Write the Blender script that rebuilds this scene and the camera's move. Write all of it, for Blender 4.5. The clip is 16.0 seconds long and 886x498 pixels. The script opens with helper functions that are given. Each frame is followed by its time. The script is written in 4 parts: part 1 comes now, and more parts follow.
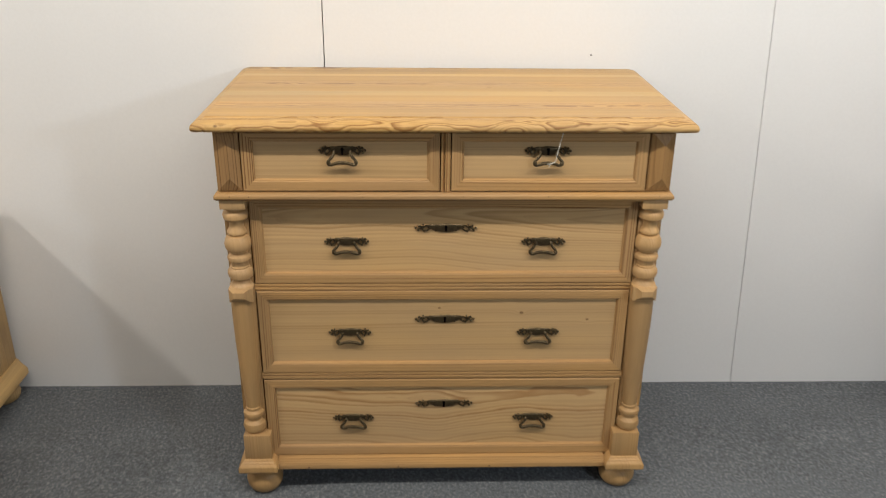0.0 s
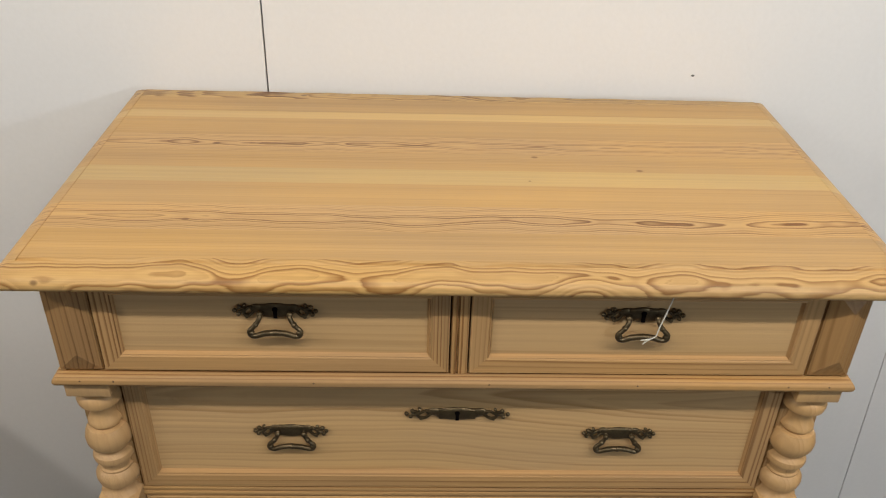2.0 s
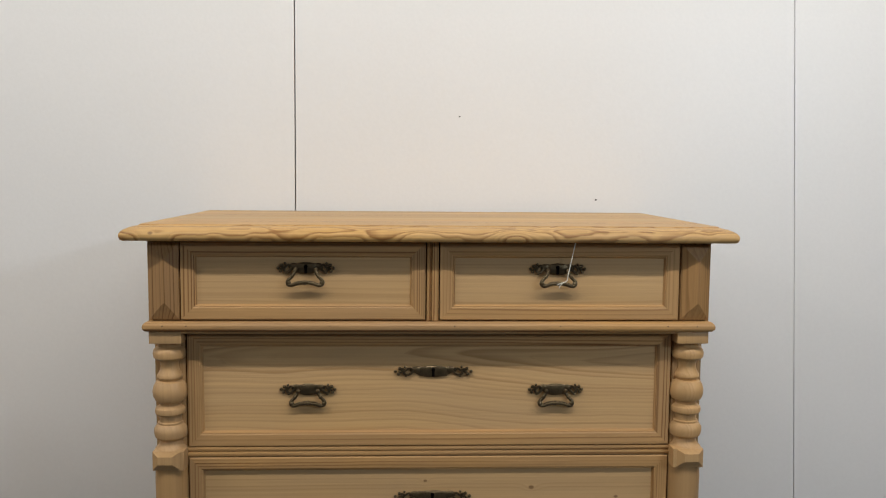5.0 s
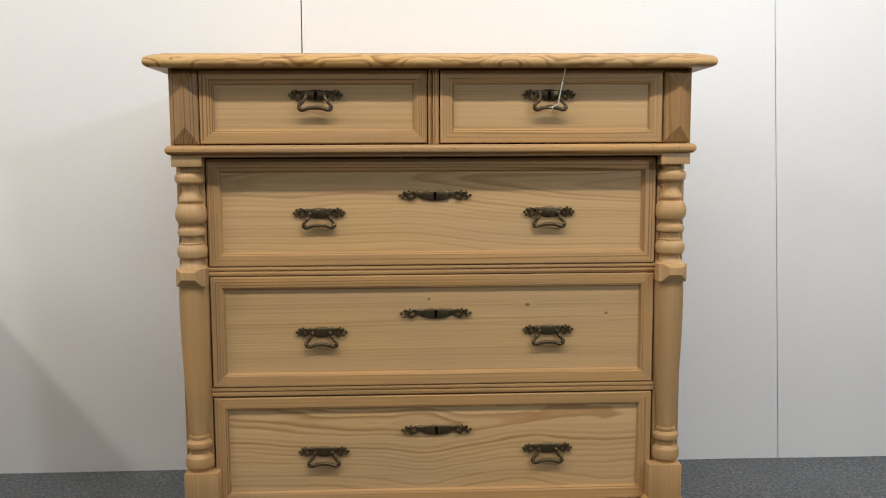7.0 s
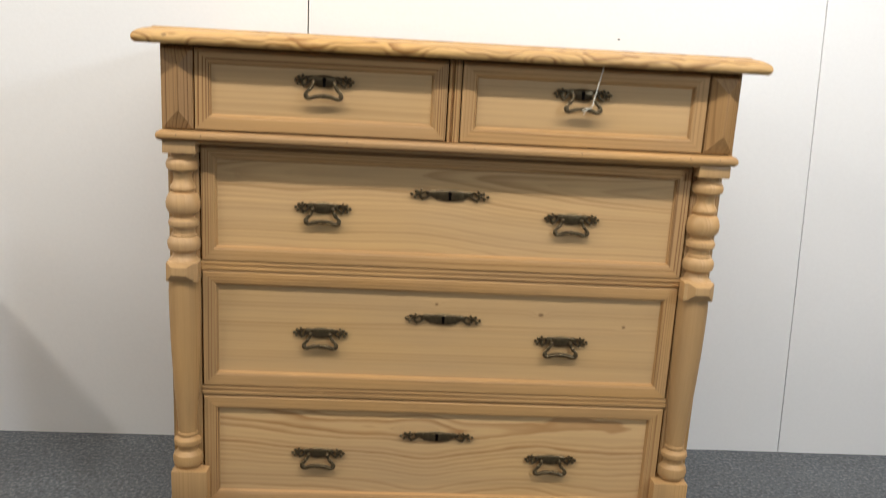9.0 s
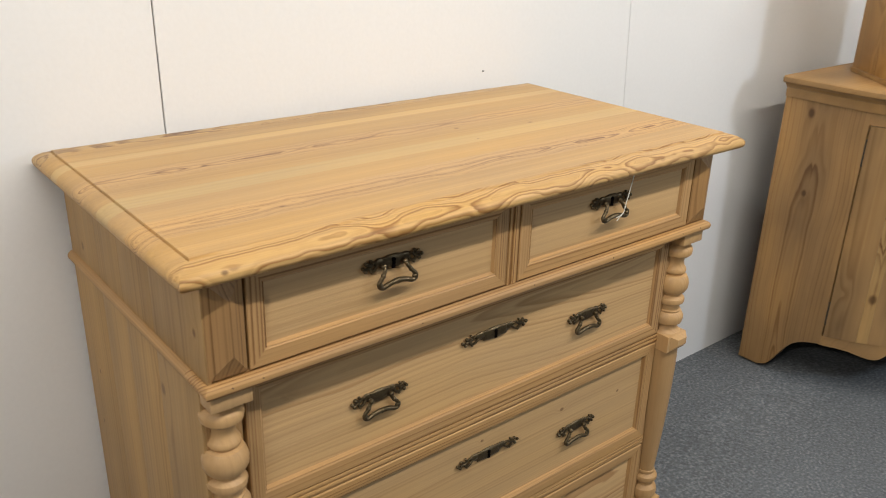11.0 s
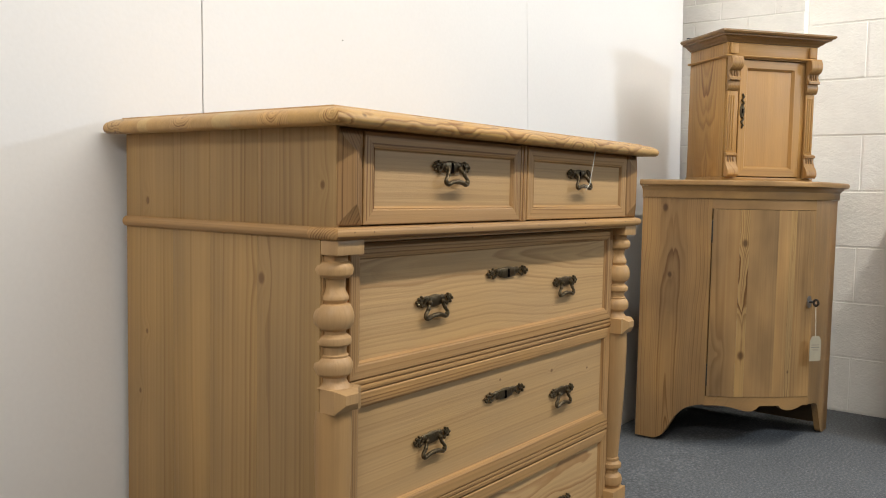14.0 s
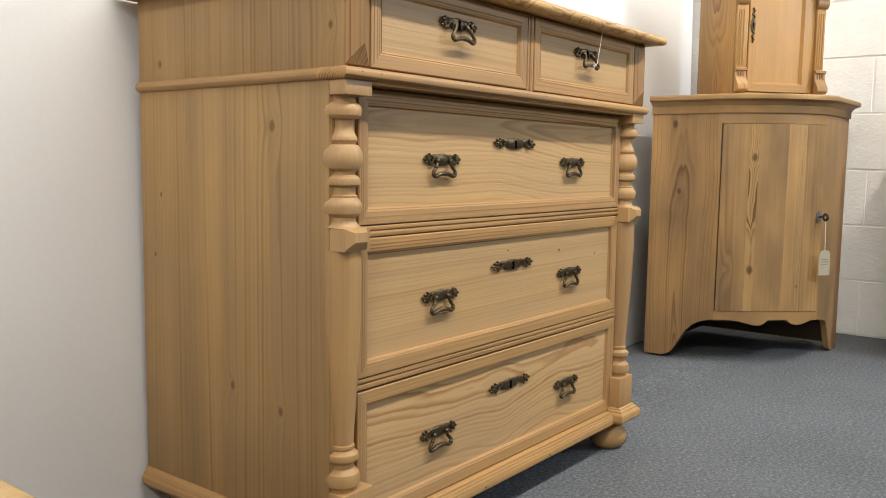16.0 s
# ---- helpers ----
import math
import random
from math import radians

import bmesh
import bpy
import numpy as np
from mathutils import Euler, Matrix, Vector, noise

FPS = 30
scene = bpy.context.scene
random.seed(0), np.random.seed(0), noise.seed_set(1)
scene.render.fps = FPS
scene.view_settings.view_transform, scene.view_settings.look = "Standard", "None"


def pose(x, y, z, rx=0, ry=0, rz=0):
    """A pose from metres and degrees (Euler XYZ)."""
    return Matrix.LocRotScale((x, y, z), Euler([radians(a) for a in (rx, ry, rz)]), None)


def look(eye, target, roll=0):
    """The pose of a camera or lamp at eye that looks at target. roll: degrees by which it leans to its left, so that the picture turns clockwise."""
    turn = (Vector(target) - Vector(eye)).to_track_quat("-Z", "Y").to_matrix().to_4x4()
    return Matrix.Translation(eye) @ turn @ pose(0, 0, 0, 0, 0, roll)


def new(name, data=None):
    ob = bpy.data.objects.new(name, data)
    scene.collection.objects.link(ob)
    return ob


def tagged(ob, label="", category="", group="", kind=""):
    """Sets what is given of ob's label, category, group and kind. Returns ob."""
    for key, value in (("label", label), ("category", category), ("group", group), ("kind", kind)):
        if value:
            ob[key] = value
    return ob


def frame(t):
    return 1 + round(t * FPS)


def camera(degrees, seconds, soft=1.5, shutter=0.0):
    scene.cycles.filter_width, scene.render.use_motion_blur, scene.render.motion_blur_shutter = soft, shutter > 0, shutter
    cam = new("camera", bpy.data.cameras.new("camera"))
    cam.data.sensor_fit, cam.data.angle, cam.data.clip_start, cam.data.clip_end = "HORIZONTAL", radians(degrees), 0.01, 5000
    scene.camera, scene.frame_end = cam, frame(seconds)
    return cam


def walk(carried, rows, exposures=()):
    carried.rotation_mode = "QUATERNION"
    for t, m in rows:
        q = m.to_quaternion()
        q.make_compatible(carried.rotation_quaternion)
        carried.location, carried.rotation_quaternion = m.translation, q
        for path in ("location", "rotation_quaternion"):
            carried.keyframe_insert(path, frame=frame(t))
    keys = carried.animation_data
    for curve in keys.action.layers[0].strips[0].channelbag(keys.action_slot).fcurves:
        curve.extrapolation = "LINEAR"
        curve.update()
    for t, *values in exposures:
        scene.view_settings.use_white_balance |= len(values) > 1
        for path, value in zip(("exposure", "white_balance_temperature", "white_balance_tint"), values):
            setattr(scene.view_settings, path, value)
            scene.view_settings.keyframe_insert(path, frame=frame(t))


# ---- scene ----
cam = camera(55.6, 16.0, soft=1.0, shutter=0.35)
PATH = [
    (0, (0.056, -0.067, 1.413), (0.114, 1.767, 0.616), 0.6),
    (0.5, (0.042, 0.192, 1.462), (0.087, 2.005, 0.619), 0.3),
    (1, (0.046, 0.439, 1.475), (0.091, 2.231, 0.588), 0.7),
    (1.5, (0.08, 0.692, 1.483), (0.11, 2.45, 0.53), 1.0),
    (2, (0.065, 0.842, 1.486), (0.119, 2.537, 0.427), 1.7),
    (2.5, (0.043, 0.902, 1.476), (0.118, 2.585, 0.397), 2.4),
    (3, (0.076, 0.759, 1.44), (0.131, 2.542, 0.535), 1.4),
    (5.5, (0.066, 0.149, 0.948), (0.152, 2.143, 0.822), 0.4),
    (6, (0.054, 0.123, 0.852), (0.12, 2.118, 0.736), 0.3),
    (6.5, (0.059, 0.079, 0.813), (0.119, 2.07, 0.639), -0.3),
    (7, (0.065, 0.057, 0.778), (0.147, 2.044, 0.564), -0.3),
    (7.5, (0.062, 0.05, 0.744), (0.161, 2.033, 0.5), 0.0),
    (8, (0.077, 0.056, 0.729), (0.151, 2.03, 0.42), 0.6),
    (8.5, (0.068, 0.085, 0.717), (0.147, 2.05, 0.354), 1.3),
    (9, (0.027, 0.211, 0.963), (0.137, 2.153, 0.495), 3.1),
    (9.5, (-0.084, 0.325, 1.257), (0.147, 2.17, 0.518), 3.8),
    (10, (-0.335, 0.468, 1.389), (0.268, 2.175, 0.54), 1.2),
    (10.2, (-0.414, 0.566, 1.375), (0.333, 2.213, 0.522), 1.1),
    (12.5, (-1.104, 0.914, 1.263), (0.427, 2.09, 0.741), 3.3),
    (13, (-1.166, 0.874, 1.08), (0.396, 2.071, 0.725), 2.3),
    (13.5, (-1.189, 0.843, 0.93), (0.394, 2.05, 0.739), 1.1),
    (14, (-1.205, 0.824, 0.859), (0.385, 2.03, 0.719), 1.1),
    (14.5, (-1.211, 0.819, 0.807), (0.372, 2.032, 0.66), 1.0),
    (15, (-1.213, 0.805, 0.757), (0.361, 2.026, 0.579), 0.5),
    (15.5, (-1.219, 0.789, 0.707), (0.348, 2.014, 0.505), 0.5),
    (16, (-1.229, 0.791, 0.671), (0.338, 2.016, 0.466), 0.8),
]
walk(cam, [(t, look(eye, target, roll)) for t, eye, target, roll in PATH],
     [(0.0, -0.25, 6450, 10), (1.0, -0.33, 6500, 10), (2.0, -0.48, 6400, 10), (2.5, -0.5, 6350, 10), (3.2, -0.6, 6250, 10), (5.3, -0.56, 6200, 10), (6.0, -0.28, 6200, 10), (7.0, -0.14, 6220, 10), (8.5, 0.15, 6250, 10),
      (9.0, 0.08, 6280, 10), (9.5, -0.36, 6300, 10), (10.2, -0.22, 6350, 10), (12.3, -0.32, 6350, 10), (13.5, -0.20, 6350, 10), (14.5, -0.18, 6350, 10), (16.0, 0.24, 6300, 10)])

# ---- world and light ----
world = bpy.data.worlds.new("world")
scene.world = world
world.use_nodes = True
world.node_tree.nodes["Background"].inputs[0].default_value = (0.9, 0.95, 1.0, 1)
world.node_tree.nodes["Background"].inputs[1].default_value = 0.008


def lamp(name, kind, place, target, watts, colour, size):
    data = bpy.data.lights.new(name, kind)
    data.energy, data.color = watts, colour
    if kind == "AREA":
        data.shape, data.size, data.size_y = "RECTANGLE", size[0], size[1]
    else:
        data.shadow_soft_size = size
    ob = new(name, data)
    ob.matrix_world = look(place, target)
    return ob


WARM, COOL = (1.0, 0.935, 0.84), (0.80, 0.90, 1.0)
lamp("ceiling_tube", "AREA", (0.60, 0.50, 2.66), (0.60, 2.1, 1.15), 80, WARM, (4.0, 0.07))
lamp("left_tube", "AREA", (-2.75, 0.35, 2.56), (0.6, 1.9, 0.6), 31, WARM, (0.35, 0.10))
# small cool light, placed by the shadows on the boards; its fixture is unknown
lamp("side_light", "AREA", (1.90, -0.60, 1.68), (1.1, 2.1, 0.7), 24, COOL, (0.20, 0.20))
# added fill from behind the camera, no fixture known there
lamp("rear_fill", "AREA", (-0.8, -3.2, 2.75), (0.2, 1.6, 0.5), 14, (1.0, 0.97, 0.94), (1.2, 0.5))
# added soft fill for the chest's left side and the low left wall
lamp("left_fill", "AREA", (-3.6, 0.3, 1.7), (-0.5, 1.9, 0.6), 16, (1.0, 0.96, 0.90), (0.8, 1.0))


# ---- materials ----
def mat_new(name):
    m = bpy.data.materials.new(name)
    m.use_nodes = True
    return m, m.node_tree.nodes, m.node_tree.links, m.node_tree.nodes["Principled BSDF"]


def node(nodes, kind, **given):
    n = nodes.new(kind)
    for key, value in given.items():
        if key == "operation":
            n.operation = value
        elif key == "data_type":
            n.data_type = value
        elif key == "blend_type":
            n.blend_type = value
        elif key == "feature":
            n.feature = value
    return n


def math_node(nodes, links, op, a, b=None, c=None):
    n = node(nodes, "ShaderNodeMath", operation=op)
    for i, v in enumerate((a, b, c)):
        if v is None:
            continue
        if isinstance(v, (int, float)):
            n.inputs[i].default_value = v
        else:
            links.new(v, n.inputs[i])
    return n.outputs[0]


def ramp(nodes, links, fac, stops):
    n = nodes.new("ShaderNodeValToRGB")
    el = n.color_ramp.elements
    while len(el) < len(stops):
        el.new(0.5)
    for e, (p, c) in zip(el, stops):
        e.position = p
        e.color = (c, c, c, 1) if isinstance(c, (int, float)) else (*c, 1)
    links.new(fac, n.inputs[0])
    return n.outputs[0]


def mix(nodes, links, fac, a, b, how="MIX"):
    n = node(nodes, "ShaderNodeMix", data_type="RGBA", blend_type=how)
    for sock, v in ((n.inputs[0], fac), (n.inputs[6], a), (n.inputs[7], b)):
        if isinstance(v, (int, float)):
            sock.default_value = v
        elif isinstance(v, tuple):
            sock.default_value = (*v, 1)
        else:
            links.new(v, sock)
    return n.outputs[2]


def noise_tex(nodes, links, vec, scale, detail=2.0, rough=0.5):
    n = nodes.new("ShaderNodeTexNoise")
    n.inputs["Scale"].default_value = scale
    n.inputs["Detail"].default_value = detail
    n.inputs["Roughness"].default_value = rough
    links.new(vec, n.inputs["Vector"])
    return n.outputs["Fac"]


def wood(name, axis, pale, dark, knot=(0.13, 0.06, 0.022), spacing=0.006, contrast=0.5, figure=2.0, along=0.9, across=8.0,
         knots=0.03, rough=0.5, tone=0.22, band=22.0, crisp=0.0, blotch=0.10, spots=(), core=None, fine=1.0, soft=False):
    """Pine: growth lines that run with the grain and close into flames where figure is high, fibres, broad tonal
    streaks and a few knots. axis: the way of the grain; spacing: metres between lines. core: the heart of the tree
    behind the board (two coordinates across the grain, the way to it, its depth, how far it wanders, how often, how wide
    its flame is, how fast the board leaves it)."""
    m, nodes, links, bsdf = mat_new(name)
    tc = nodes.new("ShaderNodeTexCoord")
    info = nodes.new("ShaderNodeObjectInfo")
    sep = nodes.new("ShaderNodeSeparateXYZ")
    links.new(tc.outputs["Object"], sep.inputs[0])
    rnd = info.outputs["Random"]
    order = {"x": "XYZ", "y": "YXZ", "z": "ZXY"}[axis]
    g, a, b = (sep.outputs[k] for k in order)
    M = lambda op, p, q=None, r=None: math_node(nodes, links, op, p, q, r)
    own, bend = None, None
    for x, y, z, r in spots:  # knots at known places, drawn out along the grain
        place = {"X": x, "Y": y, "Z": z}
        dg, da, db = (M("SUBTRACT", s, place[k]) for s, k in zip((g, a, b), order))
        dg = M("MULTIPLY", dg, 0.7)
        d = M("SQRT", M("ADD", M("MULTIPLY", dg, dg), M("ADD", M("MULTIPLY", da, da), M("MULTIPLY", db, db))))
        mr = nodes.new("ShaderNodeMapRange")
        mr.interpolation_type = "SMOOTHSTEP"
        links.new(d, mr.inputs[0])
        for k, v in enumerate((r * 0.6, r * 1.5, 1.0, 0.0)):
            mr.inputs[k + 1].default_value = v
        e = M("EXPONENT", M("MULTIPLY", d, -0.45 / r))
        own = mr.outputs[0] if own is None else M("MAXIMUM", own, mr.outputs[0])
        bend = e if bend is None else M("ADD", bend, e)
    r2 = M("FRACT", M("MULTIPLY", rnd, 17.31))
    r3 = M("FRACT", M("MULTIPLY", rnd, 71.7))
    ra, rb, ro = a, b, g
    g = M("ADD", g, M("MULTIPLY", rnd, 9.0))
    a = M("ADD", a, M("MULTIPLY", r2, 3.0))
    b = M("ADD", b, M("MULTIPLY", r3, 2.0))

    def vec(sg, sa):
        v = nodes.new("ShaderNodeCombineXYZ")
        links.new(M("MULTIPLY", g, sg), v.inputs[0])
        links.new(M("MULTIPLY", a, sa), v.inputs[1])
        links.new(M("MULTIPLY", b, sa), v.inputs[2])
        return v.outputs[0]

    vor = nodes.new("ShaderNodeTexVoronoi")
    vor.inputs["Scale"].default_value = 1.0
    vor.inputs["Randomness"].default_value = 1.0
    links.new(vec(2.0, 5.0), vor.inputs["Vector"])
    kd = vor.outputs["Distance"]
    push = M("MULTIPLY", M("EXPONENT", M("MULTIPLY", kd, -16.0)), 2.5 if knots else 0.0)
    if bend is not None:
        push = M("ADD", push, M("MULTIPLY", bend, 0.6 if core else 2.6))
    field = noise_tex(nodes, links, vec(along, across), 1.0, 1.5, 0.4)
    spread = noise_tex(nodes, links, vec(0.25, 26.0), 1.0, 1.0)
    wob = noise_tex(nodes, links, vec(7.0, 50.0), 1.0, 2.0)
    lines = M("DIVIDE", M("ADD", a, M("MULTIPLY", b, 0.8)), M("MULTIPLY", M("ADD", 0.75, M("MULTIPLY", r3, 0.5)), spacing))
    if core:
        ca, cb, ua, ub, depth, wander, often, fall, drift = core
        n1 = nodes.new("ShaderNodeTexNoise")
        n1.noise_dimensions = "1D"
        n1.inputs["Scale"].default_value = 1.0
        n1.inputs["Detail"].default_value = 2.5
        n1.inputs["Roughness"].default_value = 0.45
        links.new(M("MULTIPLY", g, often), n1.inputs["W"])
        sway = M("MULTIPLY", M("SUBTRACT", noise_tex(nodes, links, vec(often * 0.8, 3.0), 1.0, 1.0), 0.5), fall * 0.8)
        da, db = M("SUBTRACT", ra, ca), M("SUBTRACT", rb, cb)
        lat = M("ADD", M("SUBTRACT", M("MULTIPLY", db, ua), M("MULTIPLY", da, ub)), sway)
        calm = ramp(nodes, links, M("DIVIDE", M("ABSOLUTE", lat), fall), [(0.0, 1.0), (0.9, 0.12)])
        leave = M("ADD", M("MULTIPLY", M("MULTIPLY", M("SUBTRACT", ro, 0.6) if drift < -0.1 else ro, drift), calm), M("MULTIPLY", M("SUBTRACT", n1.outputs["Fac"], 0.5), wander * 2.0))
        dep = M("SUBTRACT", depth, M("ADD", M("MULTIPLY", da, ua), M("MULTIPLY", db, ub)))
        lines = M("DIVIDE", M("ADD", leave, M("SQRT", M("ADD", M("MULTIPLY", lat, lat), M("MULTIPLY", dep, dep)))), spacing)
        field = noise_tex(nodes, links, vec(along, across), 1.0, 3.0, 0.6)
        spread = M("MULTIPLY", spread, 0.1)
    phase = M("ADD", M("ADD", lines, M("MULTIPLY", field, figure * 2.0)), M("ADD", M("MULTIPLY", spread, 3.5), M("ADD", push, M("MULTIPLY", wob, 0.3))))
    ring = ramp(nodes, links, M("FRACT", phase), [(0.0, 0.45), (0.10, 0.05), (0.35, 0.10), (0.72, 0.80), (0.90, 1.0), (1.0, 0.45)] if soft else [(0.0, 0.35), (0.05, 0.0), (0.45 + crisp * 0.3, 0.12), (0.88, 1.0), (0.94, 0.95), (1.0, 0.35)])
    white = nodes.new("ShaderNodeTexWhiteNoise")
    white.noise_dimensions = "1D"
    links.new(M("FLOOR", phase), white.inputs["W"])
    each = M("ADD", 0.12 + 0.35 * crisp, M("MULTIPLY", M("POWER", white.outputs["Value"], 2.0), 1.1))
    patch = ramp(nodes, links, noise_tex(nodes, links, vec(0.7, 7.0), 1.0, 2.0), [(0.32, 0.12), (0.66, 1.0)])
    strong = M("MULTIPLY", M("MULTIPLY", M("MULTIPLY", ring, contrast), each), patch)
    if core:
        near = ramp(nodes, links, M("DIVIDE", M("ABSOLUTE", lat), fall), [(0.0, 1.0), (0.5, 0.9), (1.0, 0.55)])
        strong = M("MULTIPLY", M("MULTIPLY", M("MULTIPLY", ring, contrast), each), near)
    fibre = noise_tex(nodes, links, vec(9.0, 420.0), 1.0, 3.0, 0.6)
    hair = noise_tex(nodes, links, vec(1.4, 230.0), 1.0, 2.0, 0.6)
    streak = noise_tex(nodes, links, vec(0.18, band), 1.0, 3.0, 0.6)
    stain = noise_tex(nodes, links, vec(2.5, 6.0), 1.0, 3.0, 0.5)
    wide = ramp(nodes, links, streak, [(0.28, 0.0), (0.72, 1.0)])
    col = mix(nodes, links, strong, pale, dark)
    light = M("ADD", M("ADD", 1.0 - tone * 0.55, M("MULTIPLY", wide, tone)), M("ADD", M("MULTIPLY", M("SUBTRACT", fibre, 0.5), 0.28 * fine), M("MULTIPLY", M("SUBTRACT", hair, 0.5), 0.46 * fine)))
    light = M("MULTIPLY", light, M("ADD", 0.95 - blotch * 0.5, M("ADD", M("MULTIPLY", rnd, 0.10), M("MULTIPLY", ramp(nodes, links, stain, [(0.3, 0.0), (0.7, 1.0)]), blotch))))
    hsv = nodes.new("ShaderNodeHueSaturation")
    links.new(col, hsv.inputs["Color"])
    links.new(light, hsv.inputs["Value"])
    links.new(M("ADD", 0.90, M("MULTIPLY", stain, 0.2)), hsv.inputs["Saturation"])
    col = hsv.outputs[0]
    if knots:
        kn = ramp(nodes, links, kd, [(0.0, 1.0), (knots, 0.85), (knots * 1.5, 0.35), (knots * 3.2, 0.0)])
        col = mix(nodes, links, kn, col, knot)
    if own is not None:
        col = mix(nodes, links, M("MULTIPLY", own, 0.75), col, knot)
    links.new(col, bsdf.inputs["Base Color"])
    bsdf.inputs["Specular IOR Level"].default_value = 0.34
    links.new(M("ADD", rough - 0.06, M("MULTIPLY", fibre, 0.16)), bsdf.inputs["Roughness"])
    bump = nodes.new("ShaderNodeBump")
    bump.inputs["Strength"].default_value = 0.25
    bump.inputs["Distance"].default_value = 0.0012
    links.new(M("ADD", M("ADD", fibre, hair), M("MULTIPLY", strong, 0.5)), bump.inputs["Height"])
    links.new(bump.outputs[0], bsdf.inputs["Normal"])
    return m


PALE, DARK = (0.440, 0.260, 0.107), (0.215, 0.103, 0.034)
W = {ax: wood("pine_" + ax, ax, PALE, DARK, spacing=0.0055, contrast=1.9 if ax == "z" else 1.25, figure=1.7, along=1.1, across=13.0, crisp=0.4, knots=0.0, blotch=0.2) for ax in "xyz"}
PANEL_PALE, PANEL_DARK = (0.535, 0.345, 0.160), (0.325, 0.182, 0.069)
W_PANEL = wood("pine_panel", "x", PANEL_PALE, PANEL_DARK, fine=0.5, spacing=0.0062, contrast=0.52, figure=2.4, along=0.7, across=9.0, tone=0.2, band=14.0, knots=0.0, soft=True,
               spots=((0.183, 0.036, 0.4945, 0.0032), (0.339, 0.036, 0.476, 0.0024), (-0.010, 0.036, 0.508, 0.0022)))
W_PANEL_FLAME = wood("pine_panel_flame", "x", PANEL_PALE, (0.285, 0.150, 0.052), fine=0.5, spacing=0.0072, contrast=0.62, figure=1.0, along=2.2, across=20.0, tone=0.18, knots=0.0, crisp=0.25, soft=True,
                     core=(0.036, 0.728, 1.0, 0.0, 0.014, 0.010, 2.5, 0.075, -0.055))
W_PANEL_BANDS = wood("pine_panel_bands", "x", (0.548, 0.358, 0.170), (0.300, 0.145, 0.049), fine=0.5, spacing=0.0095, contrast=0.78, figure=1.0, along=3.0, across=20.0, soft=True, crisp=0.3, tone=0.22, band=18.0, knots=0.0,
                     core=(0.036, 0.262, 1.0, 0.0, 0.016, 0.022, 3.0, 0.12, 0.03))
W_TOP = wood("pine_top", "x", (0.505, 0.310, 0.122), (0.304, 0.159, 0.051), spacing=0.0042, contrast=0.4, figure=0.8, along=0.5, fine=0.55, tone=0.24, rough=0.42, band=24.0, knots=0.0, knot=(0.20, 0.095, 0.035), blotch=0.16,
             spots=((0.110, 0.272, 0.976, 0.003), (0.251, 0.234, 0.976, 0.003)))
W_CREAM = wood("pine_top_sapwood", "x", (0.573, 0.385, 0.158), (0.412, 0.247, 0.088), spacing=0.006, contrast=0.25, figure=0.8, along=0.5, fine=0.55, tone=0.20, rough=0.42, band=22.0, knots=0.0, blotch=0.16, spots=((0.096, 0.199, 0.976, 0.0012),))
FLAME_PALE, FLAME_DARK = (0.565, 0.350, 0.145), (0.190, 0.079, 0.022)
W_FLAME = wood("pine_top_flame", "x", FLAME_PALE, FLAME_DARK, spacing=0.0040, contrast=0.95, figure=0.5, along=9.0, across=60.0, fine=0.6, tone=0.16, rough=0.42, crisp=0.35, soft=True, knots=0.0, knot=(0.16, 0.07, 0.022),
               core=(0.092, 0.976, 0.0, -1.0, 0.005, 0.0080, 8.5, 0.026, 0.012), spots=((-0.333, 0.086, 0.976, 0.003),))
W_FLAME_BACK = wood("pine_top_flame_back", "x", FLAME_PALE, FLAME_DARK, spacing=0.0040, contrast=0.85, figure=0.5, along=9.0, across=60.0, fine=0.6, tone=0.16, rough=0.42, crisp=0.35, soft=True, knots=0.0, knot=(0.14, 0.06, 0.02),
                    core=(0.305, 0.976, 0.0, -1.0, 0.005, 0.0075, 9.5, 0.022, -0.012), spots=((-0.341, 0.303, 0.976, 0.0035),))
W_EDGE = wood("pine_edge", "x", (0.560, 0.350, 0.140), (0.225, 0.100, 0.029), spacing=0.0044, contrast=0.88, figure=0.5, along=6.0, across=60.0, crisp=0.3, tone=0.25, soft=True, rough=0.4, knots=0.0,
              core=(-0.026, 0.966, 0.7, -0.7, 0.004, 0.0085, 10.0, 0.05, 0.010), spots=((-0.47, -0.033, 0.962, 0.003),))
W_EDGE_BACK = wood("pine_edge_back", "x", (0.539, 0.342, 0.134), (0.196, 0.086, 0.024), spacing=0.0046, contrast=1.4, figure=0.6, along=7.0, across=100.0, tone=0.25, rough=0.4, crisp=0.3, knots=0.0,
                   core=(0.492, 0.972, 0.0, -1.0, 0.006, 0.012, 7.0, 0.05, -0.06), spots=((-0.240, 0.488, 0.976, 0.003),))
W_SIDE = wood("pine_side", "z", (0.400, 0.252, 0.105), (0.200, 0.103, 0.035), spacing=0.0085, contrast=0.62, figure=3.0, along=0.5, across=11.0, tone=0.26, crisp=0.35, band=13.0, knots=0.0, blotch=0.26, fine=0.55, soft=True,
              spots=((-0.4865, 0.445, 0.836, 0.0042), (-0.4865, 0.155, 0.726, 0.006), (-0.4865, 0.449, 0.611, 0.003), (-0.4865, 0.257, 0.302, 0.0048), (-0.4865, 0.139, 0.280, 0.0048), (-0.4865, 0.470, 0.504, 0.003), (-0.4865, 0.028, 0.867, 0.004)))
W_POST = wood("pine_post", "z", (0.320, 0.180, 0.069), (0.130, 0.058, 0.018), spacing=0.0065, contrast=1.5, figure=1.6, along=1.3, across=14.0, crisp=0.4, knots=0.0)
